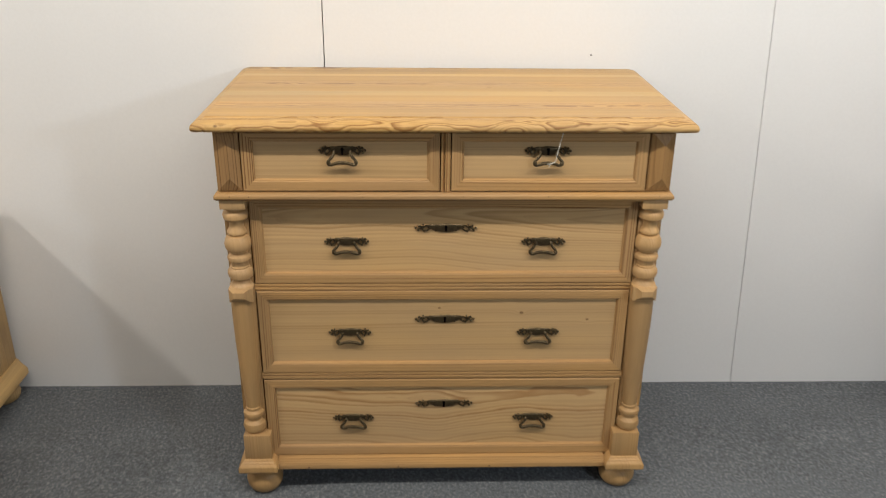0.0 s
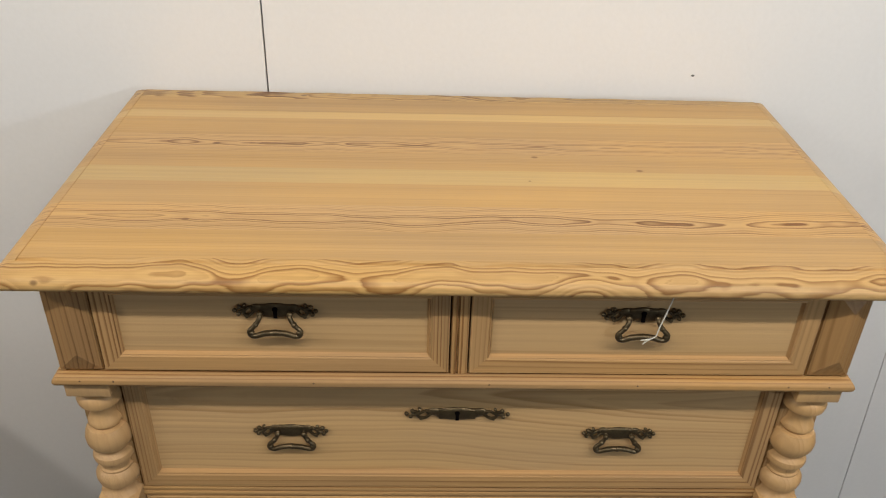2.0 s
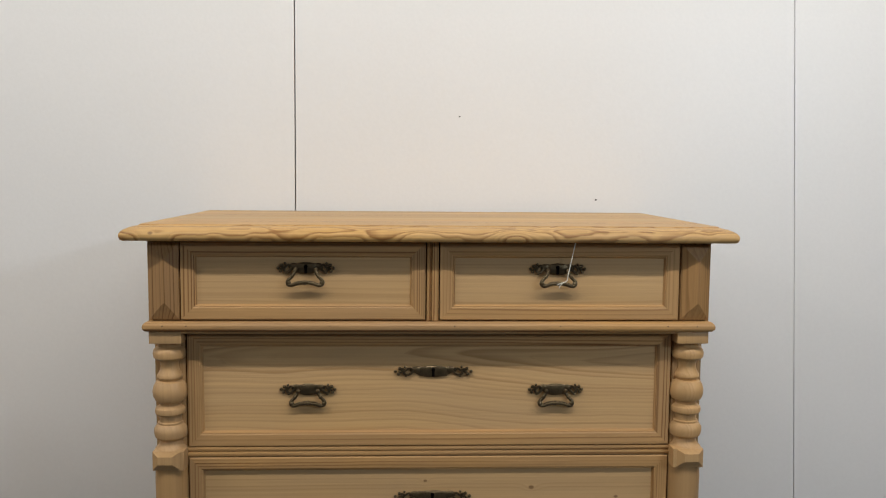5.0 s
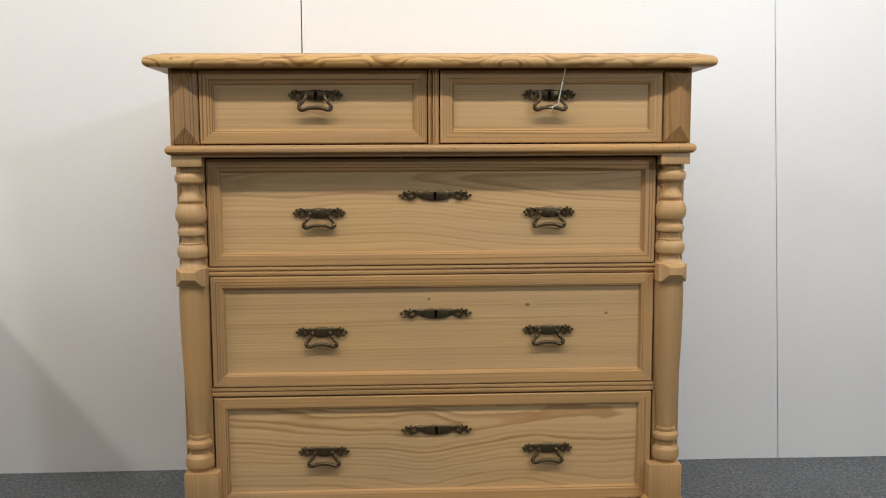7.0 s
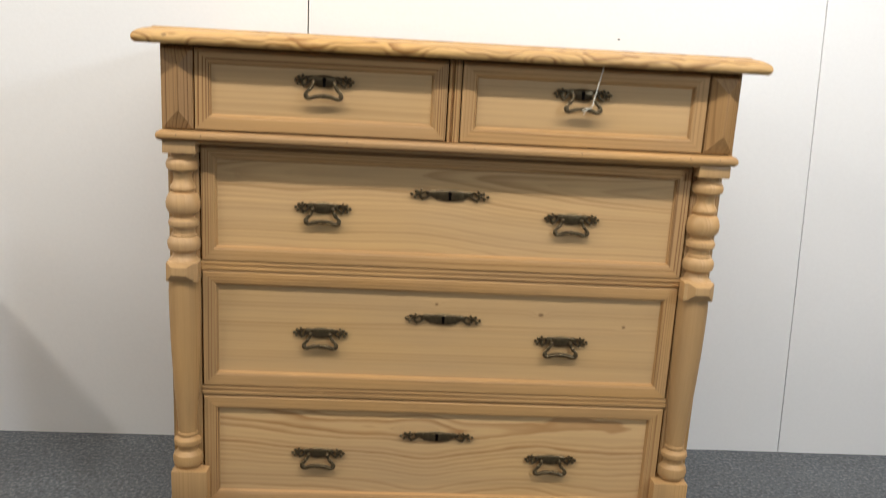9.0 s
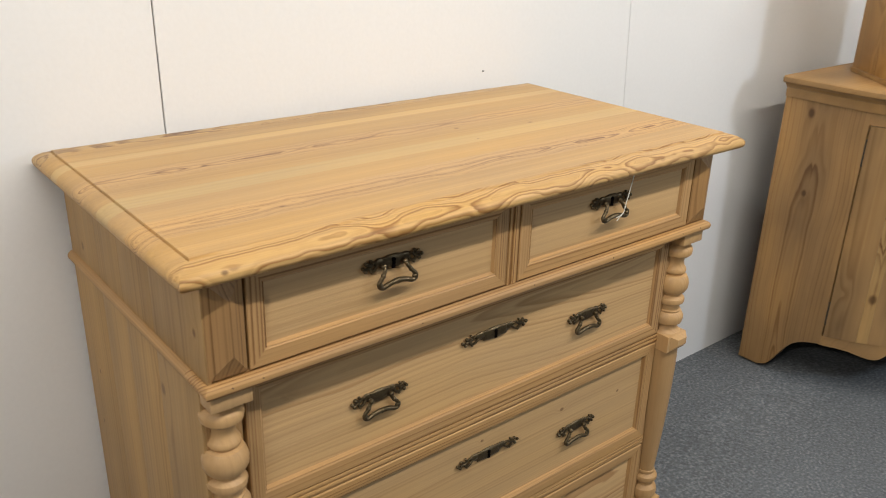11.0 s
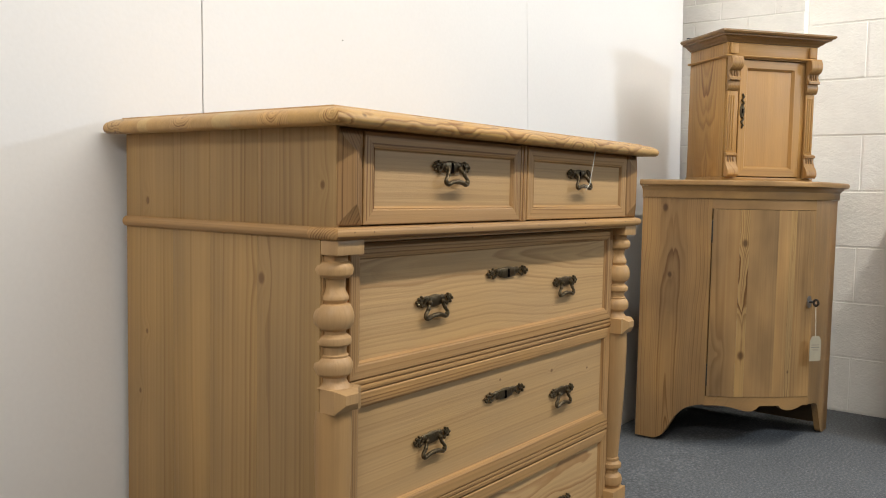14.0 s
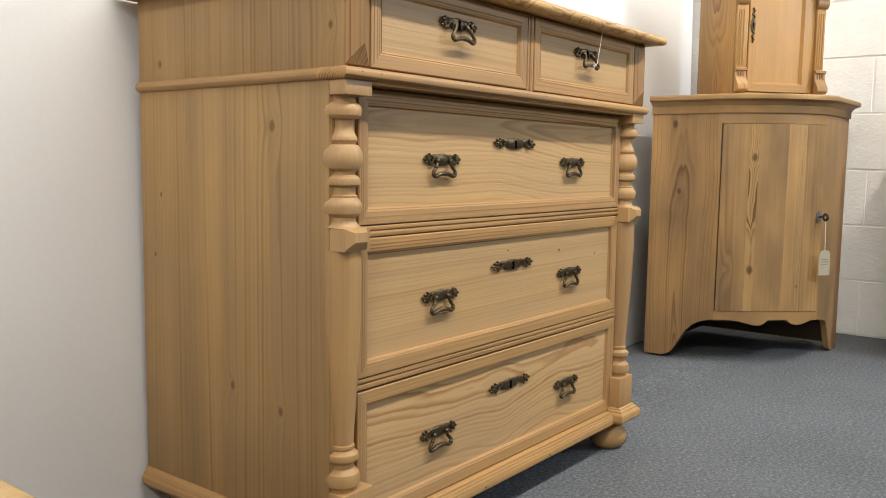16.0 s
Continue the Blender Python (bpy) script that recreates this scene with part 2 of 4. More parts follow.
W_SHAFT = wood("pine_shaft", "z", (0.415, 0.252, 0.108), (0.235, 0.120, 0.042), fine=0.35, spacing=0.009, contrast=0.5, tone=0.22, knots=0.0, rough=0.42, blotch=0.3)
W_TURN = wood("pine_turned", "z", (0.485, 0.302, 0.137), (0.297, 0.152, 0.054), fine=0.3, spacing=0.010, contrast=0.35, tone=0.18, knots=0.0, rough=0.42, blotch=0.2)
CAB_PALE, CAB_DARK, CAB_KNOT = (0.345, 0.203, 0.082), (0.150, 0.068, 0.021), (0.055, 0.022, 0.008)
W_CAB = {ax: wood("waxed_pine_" + ax, ax, CAB_PALE, CAB_DARK, spacing=0.010, contrast=0.7, figure=1.6, along=0.7, across=9.0, tone=0.30, knots=0.0, rough=0.4, knot=CAB_KNOT, band=16.0, crisp=0.3, blotch=0.6) for ax in "xyz"}
W_CAB_RAIL = wood("waxed_pine_rail", "x", (0.335, 0.198, 0.081), (0.19, 0.095, 0.032), spacing=0.02, contrast=0.25, figure=1.0, fine=0.25, tone=0.10, knots=0.0, rough=0.4, blotch=0.6)
W_CAB_SIDE = wood("waxed_pine_side", "z", CAB_PALE, CAB_DARK, spacing=0.0065, contrast=0.85, figure=0.6, along=3.0, across=20.0, tone=0.22, knots=0.0, rough=0.4, knot=CAB_KNOT, band=12.0, blotch=0.6, fine=0.5, soft=True,
                  core=(-0.275, 0.145, 1.0, 0.0, 0.010, 0.008, 3.0, 0.05, 0.05), spots=((-0.275, 0.172, 0.814, 0.009), (-0.275, 0.148, 0.583, 0.007)))
W_CAB_DOOR = wood("waxed_pine_door", "z", (0.345, 0.208, 0.088), CAB_DARK, spacing=0.009, contrast=0.65, figure=1.8, along=0.9, across=9.0, tone=0.10, fine=0.4, soft=True, knots=0.0, rough=0.4, knot=CAB_KNOT, band=16.0, blotch=0.8,
                  spots=((-0.190, -0.085, 0.322, 0.006), (-0.255, -0.020, 0.325, 0.007), (-0.045, -0.240, 0.635, 0.006), (-0.070, -0.215, 0.268, 0.006)))
W_BOX = {ax: wood("honey_pine_" + ax, ax, (0.42, 0.234, 0.076), (0.20, 0.088, 0.025), spacing=0.014, contrast=0.6, soft=True, fine=0.6, figure=2.2, along=1.0, across=10.0, tone=0.24, rough=0.4, knots=0.02, knot=(0.10, 0.04, 0.015), blotch=0.25) for ax in "xyz"}
W_BOX_SIDE = wood("honey_pine_side", "z", (0.40, 0.226, 0.075), (0.19, 0.085, 0.025), spacing=0.010, contrast=1.0, fine=0.6, soft=True, figure=0.3, along=4.0, across=20.0, tone=0.2, rough=0.4, knots=0.0, blotch=0.25,
                  core=(0.0, 0.125, 1.0, 0.0, 0.020, 0.02, 3.6, 0.09, -0.17))
W_BOX_PANEL = wood("honey_pine_panel", "z", (0.425, 0.236, 0.078), (0.30, 0.150, 0.048), spacing=0.012, contrast=0.3, fine=0.4, soft=True, figure=1.5, along=0.8, across=8.0, tone=0.10, rough=0.4, knots=0.0, blotch=0.3)
W_CORBEL = wood("honey_pine_corbel", "z", (0.36, 0.205, 0.074), (0.17, 0.078, 0.024), spacing=0.006, contrast=0.8, tone=0.3, rough=0.4, knots=0.0, blotch=0.4)
W_BOX_DARK = wood("honey_pine_dark", "x", (0.22, 0.125, 0.048), (0.13, 0.06, 0.02), spacing=0.008, contrast=0.8, tone=0.25, rough=0.4, knots=0.0, blotch=0.3)
W_LEFT = {ax: wood("pale_pine_" + ax, ax, (0.47, 0.31, 0.135), (0.27, 0.15, 0.06), tone=0.2, knots=0.05, contrast=0.7) for ax in "xyz"}


def plain(name, colour, rough=0.6, metal=0.0, vary=0.15, scale=40.0, bump=0.0, fine=300.0):
    m, nodes, links, bsdf = mat_new(name)
    tc = nodes.new("ShaderNodeTexCoord")
    big = noise_tex(nodes, links, tc.outputs["Object"], scale, 4.0)
    small = noise_tex(nodes, links, tc.outputs["Object"], fine, 3.0)
    M = lambda op, p, q=None: math_node(nodes, links, op, p, q)
    hsv = nodes.new("ShaderNodeHueSaturation")
    hsv.inputs["Color"].default_value = (*colour, 1)
    links.new(M("ADD", 1.0 - vary, M("MULTIPLY", M("ADD", big, small), vary)), hsv.inputs["Value"])
    links.new(hsv.outputs[0], bsdf.inputs["Base Color"])
    links.new(M("ADD", rough - 0.08, M("MULTIPLY", big, 0.16)), bsdf.inputs["Roughness"])
    bsdf.inputs["Metallic"].default_value = metal
    if bump:
        bn = nodes.new("ShaderNodeBump")
        bn.inputs["Strength"].default_value = 0.5
        bn.inputs["Distance"].default_value = bump
        links.new(M("ADD", small, big), bn.inputs["Height"])
        links.new(bn.outputs[0], bsdf.inputs["Normal"])
    return m


BRASS = plain("aged_brass", (0.105, 0.076, 0.040), 0.36, 0.8, 0.85, 90.0, 0.0009, 420.0)
IRON = plain("dark_iron", (0.05, 0.05, 0.05), 0.45, 0.8, 0.3)
# black without sheen: shade painted into keyholes and behind the drawer gaps
BLACK = plain("hollow_black", (0.004, 0.003, 0.003), 1.0)
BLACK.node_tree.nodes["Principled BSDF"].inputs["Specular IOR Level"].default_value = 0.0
NAIL = plain("filled_nail", (0.13, 0.075, 0.032), 0.7)
DUSK = plain("raw_inner_wood", (0.12, 0.08, 0.045), 0.8, 0.0, 0.3)
BOARD = plain("white_wall_board", (0.775, 0.768, 0.755), 0.42, 0.0, 0.05, 2.5, 0.0004, 120.0)
JOINT = plain("joint_backing", (0.22, 0.20, 0.18), 0.9)
STRING = plain("cotton_string", (0.72, 0.69, 0.6), 0.8)
PAPER = plain("paper_tag", (0.40, 0.35, 0.25), 0.8, 0.0, 0.2)
# greys for the unseen shell, kept dark to weaken bounced light; FARW also colours scuffs
FARW = plain("dimmed_wall_grey", (0.15, 0.147, 0.142), 0.7, 0.0, 0.2, 1.5)
CEIL = plain("dimmed_ceiling_grey", (0.24, 0.24, 0.237), 0.8, 0.0, 0.06, 3.0)


def carpet_material():
    m, nodes, links, bsdf = mat_new("blue_grey_carpet")
    tc = nodes.new("ShaderNodeTexCoord")
    p = tc.outputs["Object"]
    M = lambda op, a, b=None: math_node(nodes, links, op, a, b)
    tuft = noise_tex(nodes, links, p, 125.0, 2.5, 0.7)
    fleck = noise_tex(nodes, links, p, 55.0, 4.0, 0.75)
    broad = noise_tex(nodes, links, p, 3.0, 4.0, 0.6)
    col = ramp(nodes, links, tuft, [(0.32, (0.068, 0.075, 0.082)), (0.46, (0.102, 0.114, 0.126)), (0.55, (0.138, 0.150, 0.163)), (0.66, (0.225, 0.236, 0.243))])
    col = mix(nodes, links, ramp(nodes, links, fleck, [(0.35, 0.0), (0.65, 0.35)]), col, (0.14, 0.142, 0.14))
    hsv = nodes.new("ShaderNodeHueSaturation")
    links.new(col, hsv.inputs["Color"])
    links.new(M("ADD", 0.7, M("MULTIPLY", broad, 0.6)), hsv.inputs["Value"])
    links.new(hsv.outputs[0], bsdf.inputs["Base Color"])
    bsdf.inputs["Roughness"].default_value = 0.95
    bn = nodes.new("ShaderNodeBump")
    bn.inputs["Strength"].default_value = 0.5
    bn.inputs["Distance"].default_value = 0.004
    links.new(M("ADD", tuft, fleck), bn.inputs["Height"])
    links.new(bn.outputs[0], bsdf.inputs["Normal"])
    return m


def block_material():
    m, nodes, links, bsdf = mat_new("painted_block")
    tc = nodes.new("ShaderNodeTexCoord")
    info = nodes.new("ShaderNodeObjectInfo")
    add = nodes.new("ShaderNodeVectorMath")
    links.new(tc.outputs["Object"], add.inputs[0])
    mul = nodes.new("ShaderNodeVectorMath")
    mul.operation = "SCALE"
    mul.inputs[0].default_value = (13.0, 7.0, 5.0)
    links.new(info.outputs["Random"], mul.inputs["Scale"])
    links.new(mul.outputs[0], add.inputs[1])
    p = add.outputs[0]
    M = lambda op, a, b=None: math_node(nodes, links, op, a, b)
    grit = noise_tex(nodes, links, p, 90.0, 5.0, 0.7)
    lumps = noise_tex(nodes, links, p, 14.0, 3.0)
    pits = ramp(nodes, links, noise_tex(nodes, links, p, 34.0, 2.0), [(0.19, 0.0), (0.25, 1.0)])
    hsv = nodes.new("ShaderNodeHueSaturation")
    hsv.inputs["Color"].default_value = (0.93, 0.905, 0.845, 1)
    links.new(M("ADD", 0.9, M("MULTIPLY", lumps, 0.16)), hsv.inputs["Value"])
    links.new(mix(nodes, links, pits, (0.55, 0.52, 0.47), hsv.outputs[0]), bsdf.inputs["Base Color"])
    bsdf.inputs["Roughness"].default_value = 0.6
    bn = nodes.new("ShaderNodeBump")
    bn.inputs["Strength"].default_value = 0.7
    bn.inputs["Distance"].default_value = 0.004
    links.new(M("ADD", M("ADD", grit, lumps), pits), bn.inputs["Height"])
    links.new(bn.outputs[0], bsdf.inputs["Normal"])
    return m


CARPET, BLOCK = carpet_material(), block_material()


# ---- mesh helpers ----
def part(name, bm, material, parent=None, label="", sharp=35):
    """Links a bmesh as one mesh object, under parent if one is given."""
    bmesh.ops.recalc_face_normals(bm, faces=bm.faces)
    me = bpy.data.meshes.new(name)
    bm.to_mesh(me)
    bm.free()
    for p in me.polygons:
        p.use_smooth = True
    me.set_sharp_from_angle(angle=radians(sharp))
    me.materials.append(material)
    ob = new(name, me)
    ob.parent = parent
    if label:
        tagged(ob, label)
    return ob


def add_box(bm, x0, x1, y0, y1, z0, z1, bevel=0.0, segments=2):
    made = bmesh.ops.create_cube(bm, size=1.0)["verts"]
    for v in made:
        v.co = Vector((x0 + (v.co.x + 0.5) * (x1 - x0), y0 + (v.co.y + 0.5) * (y1 - y0), z0 + (v.co.z + 0.5) * (z1 - z0)))
    if bevel:
        edges = list({e for v in made for e in v.link_edges})
        bmesh.ops.bevel(bm, geom=edges, offset=bevel, segments=segments, profile=0.5, affect="EDGES")
    return bm


def box(x0, x1, y0, y1, z0, z1, bevel=0.0015):
    return add_box(bmesh.new(), x0, x1, y0, y1, z0, z1, bevel)


def add_loft(bm, rings, closed_ring=True, caps=True):
    """Skins a row of rings of points."""
    rows = [[bm.verts.new(p) for p in ring] for ring in rings]
    n = len(rows[0])
    for r0, r1 in zip(rows, rows[1:]):
        for i in range(n if closed_ring else n - 1):
            j = (i + 1) % n
            bm.faces.new((r0[i], r0[j], r1[j], r1[i]))
    if caps:
        bm.faces.new(rows[0])
        bm.faces.new(rows[-1])
    return bm


def add_lathe(bm, profile, cx, cy, steps=28):
    rings = [[(cx + r * math.cos(2 * math.pi * k / steps), cy + r * math.sin(2 * math.pi * k / steps), z) for k in range(steps)] for r, z in profile]
    return add_loft(bm, rings)


def add_tube(bm, points, radius, steps=8):
    """A round rod along a row of points; radius may be one number or one for each point."""
    pts = [Vector(p) for p in points]
    rad = radius if isinstance(radius, (list, tuple)) else [radius] * len(pts)
    rings, side = [], None
    for i, p in enumerate(pts):
        way = (pts[min(i + 1, len(pts) - 1)] - pts[max(i - 1, 0)]).normalized()
        ref = Vector((0, 1, 0)) if abs(way.y) < 0.9 else Vector((1, 0, 0))
        u = way.cross(ref).normalized() if side is None else (side - way * side.dot(way)).normalized()
        side = u
        v = way.cross(u)
        rings.append([p + rad[i] * (math.cos(2 * math.pi * k / steps) * u + math.sin(2 * math.pi * k / steps) * v) for k in range(steps)])
    return add_loft(bm, rings)


def add_blob(bm, c, a, b, d, u=12, v=8):
    made = bmesh.ops.create_uvsphere(bm, u_segments=u, v_segments=v, radius=1.0)["verts"]
    for q in made:
        q.co = Vector((c[0] + a * q.co.x, c[1] + b * q.co.y, c[2] + d * q.co.z))
    return bm


def add_extrude_x(bm, outline, x0, x1):
    """A strip along x with the given outline of (y, z)."""
    return add_loft(bm, [[(x0, y, z) for y, z in outline], [(x1, y, z) for y, z in outline]])


def add_extrude_y(bm, outline, y0, y1):
    return add_loft(bm, [[(x, y0, z) for x, z in outline], [(x, y1, z) for x, z in outline]])


def smooth_curve(points, steps=6):
    """Catmull-Rom through the points."""
    pts = [Vector(p) for p in points]
    pts = [2 * pts[0] - pts[1], *pts, 2 * pts[-1] - pts[-2]]
    out = []
    for p0, p1, p2, p3 in zip(pts, pts[1:], pts[2:], pts[3:]):
        for k in range(steps):
            t = k / steps
            out.append(0.5 * ((2 * p1) + (p2 - p0) * t + (2 * p0 - 5 * p1 + 4 * p2 - p3) * t * t + (3 * p1 - p0 - 3 * p2 + p3) * t ** 3))
    return out + [pts[-2]]


def thing(name, place, label, category, turn=0.0, group=""):
    ob = new(name)
    ob.empty_display_size = 0.1
    ob.matrix_world = pose(*place, 0, 0, turn)
    return tagged(ob, label, category, group)


# ---- the room ----
BACK, EAST, LEAN = 2.157, 2.425, 0.018
X0, X1, Y0, TOP = -4.6, 6.5, -5.2, 2.95


def leaning(bm):
    """The boards stand a little back at the top."""
    for v in bm.verts:
        v.co.y += LEAN * v.co.z
    return bm


def structure(name, bm, material, label=""):
    ob = part(name, bm, material)
    return tagged(ob, label, "", "", "structure")


def step(v, lo, hi):
    v = min(max((v - lo) / (hi - lo), 0.0), 1.0)
    return v * v * (3 - 2 * v)


def carpet_sheet():
    """The floor slab, whose carpet dips a little towards the boards."""
    xs = [X0, -3.0, -2.0] + [-1.6 + 0.1 * i for i in range(41)] + [EAST + 0.3, 4.5, X1]
    ys = [Y0, -2.0, 0.0, 1.0, 1.4] + [1.6 + 0.05 * i for i in range(13)] + [2.6, 3.2]
    bm = bmesh.new()
    rise = lambda x, y: -0.010 * step(-x, 0.10, 0.32) * step(-y, -2.0, -1.7) - 0.009 * step(y, 1.60, 2.10) + (0.002 * noise.noise((x * 3, y * 5, 1)) if y > 1.9 else 0)
    grid = [[bm.verts.new((x, y, rise(x, y))) for x in xs] for y in ys]
    for r0, r1 in zip(grid, grid[1:]):
        for i in range(len(xs) - 1):
            bm.faces.new((r0[i], r0[i + 1], r1[i + 1], r1[i]))
    low = [bm.verts.new(p) for p in ((X0, Y0, -0.12), (X1, Y0, -0.12), (X1, 3.2, -0.12), (X0, 3.2, -0.12))]
    bm.faces.new(list(reversed(low)))
    rims = ([r for r in grid[0]], [r[-1] for r in grid], list(reversed(grid[-1])), [r[0] for r in reversed(grid)])
    for k, rim in enumerate(rims):
        bm.faces.new(list(reversed(rim)) + [low[k], low[(k + 1) % 4]])
    return bm


floor = structure("floor", carpet_sheet(), CARPET, "blue-grey speckled contract carpet")
# unseen shell round the room, added in dark greys to hold down the fill
structure("ceiling", box(X0, X1, Y0, 3.2, TOP, TOP + 0.1, 0), CEIL, "unseen ceiling, darkened to bounce less light")
structure("wall_south", box(X0, X1, Y0 - 0.15, Y0, 0, TOP, 0), FARW, "unseen wall, darkened to bounce less light")
structure("wall_west", box(X0 - 0.15, X0, Y0, 3.2, 0, TOP, 0), FARW, "unseen wall, darkened to bounce less light")
structure("wall_far_east", box(X1, X1 + 0.15, Y0, 3.2, 0, TOP, 0), FARW, "unseen wall, darkened to bounce less light")
structure("wall_far_north", box(X0, X1, 3.2, 3.35, 0, TOP, 0), FARW, "unseen wall behind the boards, darkened to bounce less light")
wall_north = structure("wall_north", leaning(box(X0, 2.205, BACK + 0.022, BACK + 0.06, 0, TOP, 0)), JOINT, "partition faced with white boards")
SEAM, PITCH = -0.192, 1.203
for k in range(-4, 2):
    x0, x1 = SEAM + k * PITCH, min(SEAM + (k + 1) * PITCH, 2.2055)
    lgap = 0.0013 if k == 0 else 0.0008
    rgap = 0.0013 if k == -1 else 0.0008
    bm = bmesh.new()
    add_box(bm, max(x0 + lgap, X0), x1 - rgap, BACK, BACK + 0.018, -0.05, TOP, 0.0007, 1)
    for v in bm.verts:
        if abs(v.co.x - SEAM - PITCH) < 0.01:  # the next joint is a little out of plumb
            v.co.x += 0.019 - 0.036 * v.co.z
    board = part("panel", leaning(bm), BOARD, wall_north)
    if k == 0:
        for sx, sz, r in ((0.190, 1.192, 0.0016), (0.515, 1.000, 0.0020)):
            bm = bmesh.new()
            add_blob(bm, (sx, BACK + LEAN * sz - 0.0001, sz), r * 1.5, 0.0006, r, 8, 6)
            part("scuff", bm, FARW, board)

# ---- the chest of drawers ----
CX, FY = 0.114, 1.640
chest = thing("chest_of_drawers", (CX, FY, 0), "stripped pine chest of drawers with turned columns and brass handles", "chest of drawers")
chest.scale = (1, 1, 0.9955)
HW, DEPTH = 0.4865, 0.508
TOP_Z, UNDER = 0.976, 0.949
TOP_HW, TOP_F, TOP_B = 0.520, -0.036, 0.507


def tabletop():
    layers = [(UNDER, 0.006), (0.9515, 0.002), (0.956, 0.0), (0.961, 0.0004), (0.9655, 0.0035), (0.969, 0.010), (0.9722, 0.019), (0.9738, 0.0285), (0.9722, 0.0298), (0.9724, 0.0308), (0.9755, 0.0318), (TOP_Z, 0.0335)]
    body = part("tabletop", box(-TOP_HW + 0.03, TOP_HW - 0.03, TOP_F + 0.03, TOP_B - 0.03, UNDER + 0.004, TOP_Z - 0.006, 0), W_TOP, chest)
    cuts = [TOP_F, 0.0, 0.062, 0.126, 0.185, 0.228, 0.278, 0.334, 0.395, 0.421, 0.474, TOP_B]
    kinds = [W_EDGE, W_TOP, W_FLAME, W_TOP, W_CREAM, W_TOP, W_FLAME_BACK, W_TOP, W_CREAM, W_TOP, W_EDGE_BACK]
    for k, (y0, y1) in enumerate(zip(cuts, cuts[1:])):
        front, back = k == 0, k == len(cuts) - 2
        rings = []
        for z, inset in layers:
            ya = y0 + inset if front else y0
            yb = y1 - inset * 0.55 if back else y1
            h = TOP_HW + 0.002 - min(inset, 0.032) * 0.80
            n = 40 if front or back else 8
            xs = [-h + 2 * h * i / n for i in range(n + 1)]
            wob = lambda x, s: 0.0016 * noise.noise((x * 22, s, z * 160)) if inset > 0.02 else 0.0
            low = [(x, ya + (wob(x, 1.0) if front else 0), z) for x in xs]
            high = [(x, yb + (wob(x, 7.0) * 2 + 0.009 - 0.010 * x if back else 0), z) for x in reversed(xs)]
            rings.append(low + high)
        bm = bmesh.new()
        add_loft(bm, rings)
        part("plank", bm, kinds[k], body, sharp=50)
    return body


tabletop()

# carcass
for s in (-1, 1):
    x_out, x_in = s * HW, s * (HW - 0.020)
    body = part("side_panel", box(min(x_in, s * (HW - 0.004)), max(x_in, s * (HW - 0.004)), 0.03, DEPTH - 0.005, 0.07, UNDER, 0), W["z"], chest)
    cuts = [0.032, 0.165, 0.278, 0.375, DEPTH]
    for y0, y1 in zip(cuts, cuts[1:]):
        part("plank", box(min(x_out, s * (HW - 0.006)), max(x_out, s * (HW - 0.006)), y0, y1 - 0.0002, 0.07, 0.806, 0.0004), W_SIDE, body)
        part("plank", box(min(x_out, s * (HW - 0.006)), max(x_out, s * (HW - 0.006)), y0 if y0 > 0.05 else 0.002, y1 - 0.0002, 0.806, UNDER, 0.0004), W_SIDE, body)
part("back_panel", box(-HW + 0.02, HW - 0.02, DEPTH - 0.012, DEPTH, 0.07, UNDER, 0), DUSK, chest)
part("bottom_panel", box(-HW + 0.02, HW - 0.02, 0.03, DEPTH - 0.012, 0.07, 0.082, 0), DUSK, chest)
# added black sheet that puts the shade into the gaps round the drawers
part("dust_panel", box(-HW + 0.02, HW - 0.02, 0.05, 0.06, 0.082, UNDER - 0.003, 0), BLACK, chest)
part("top_rail", box(-HW + 0.02, HW - 0.02, 0.006, 0.045, 0.9465, UNDER, 0.0005), W["x"], chest)


# nosing between the upper and the lower part, mitred round the front
def nosing(z0, z1, proud_front, proud_side):
    h = (z1 - z0) / 2
    zm = (z0 + z1) / 2
    prof = []  # (inset, z)
    for k in range(9):
        a = math.pi / 2 - math.pi * k / 8
        prof.append((h * 0.95 * (1 - math.cos(a)), zm + h * math.sin(a)))
    prof += [(h * 1.2, z0 - 0.001), (h * 1.25, z0 - 0.0035)]
    hx = HW + proud_side
    yf = -proud_front
    bm = bmesh.new()
    rows = [[(-hx + i, 0.05, z) for i, z in prof] + [(-HW + 0.03, 0.05, z0 - 0.0035), (-HW + 0.03, 0.05, z1)],
            [(-hx + i, yf + i, z) for i, z in prof] + [(-HW + 0.03, 0.02, z0 - 0.0035), (-HW + 0.03, 0.02, z1)],
            [(hx - i, yf + i, z) for i, z in prof] + [(HW - 0.03, 0.02, z0 - 0.0035), (HW - 0.03, 0.02, z1)],
            [(hx - i, 0.05, z) for i, z in prof] + [(HW - 0.03, 0.05, z0 - 0.0035), (HW - 0.03, 0.05, z1)]]
    add_loft(bm, rows)
    front = part("nosing", bm, W["x"], chest)
    for s in (-1, 1):
        bm = bmesh.new()
        ring = lambda y: [(s * (hx - i), y, z) for i, z in prof] + [(s * (HW - 0.03), y, z0 - 0.0035), (s * (HW - 0.03), y, z1)]
        add_loft(bm, [ring(0.0502), ring(DEPTH)])
        part("side_nosing", bm, W["y"], chest)
    for x in (-0.464, -0.420, -0.179, 0.040, 0.219, 0.413, 0.466):
        bm = bmesh.new()
        add_blob(bm, (x + 0.004 * math.sin(x * 90), yf + 0.0006, zm + 0.002), 0.0014, 0.0008, 0.0014, 8, 6)
        part("nail", bm, NAIL, front)


nosing(0.790, 0.808, 0.011, 0.0085)


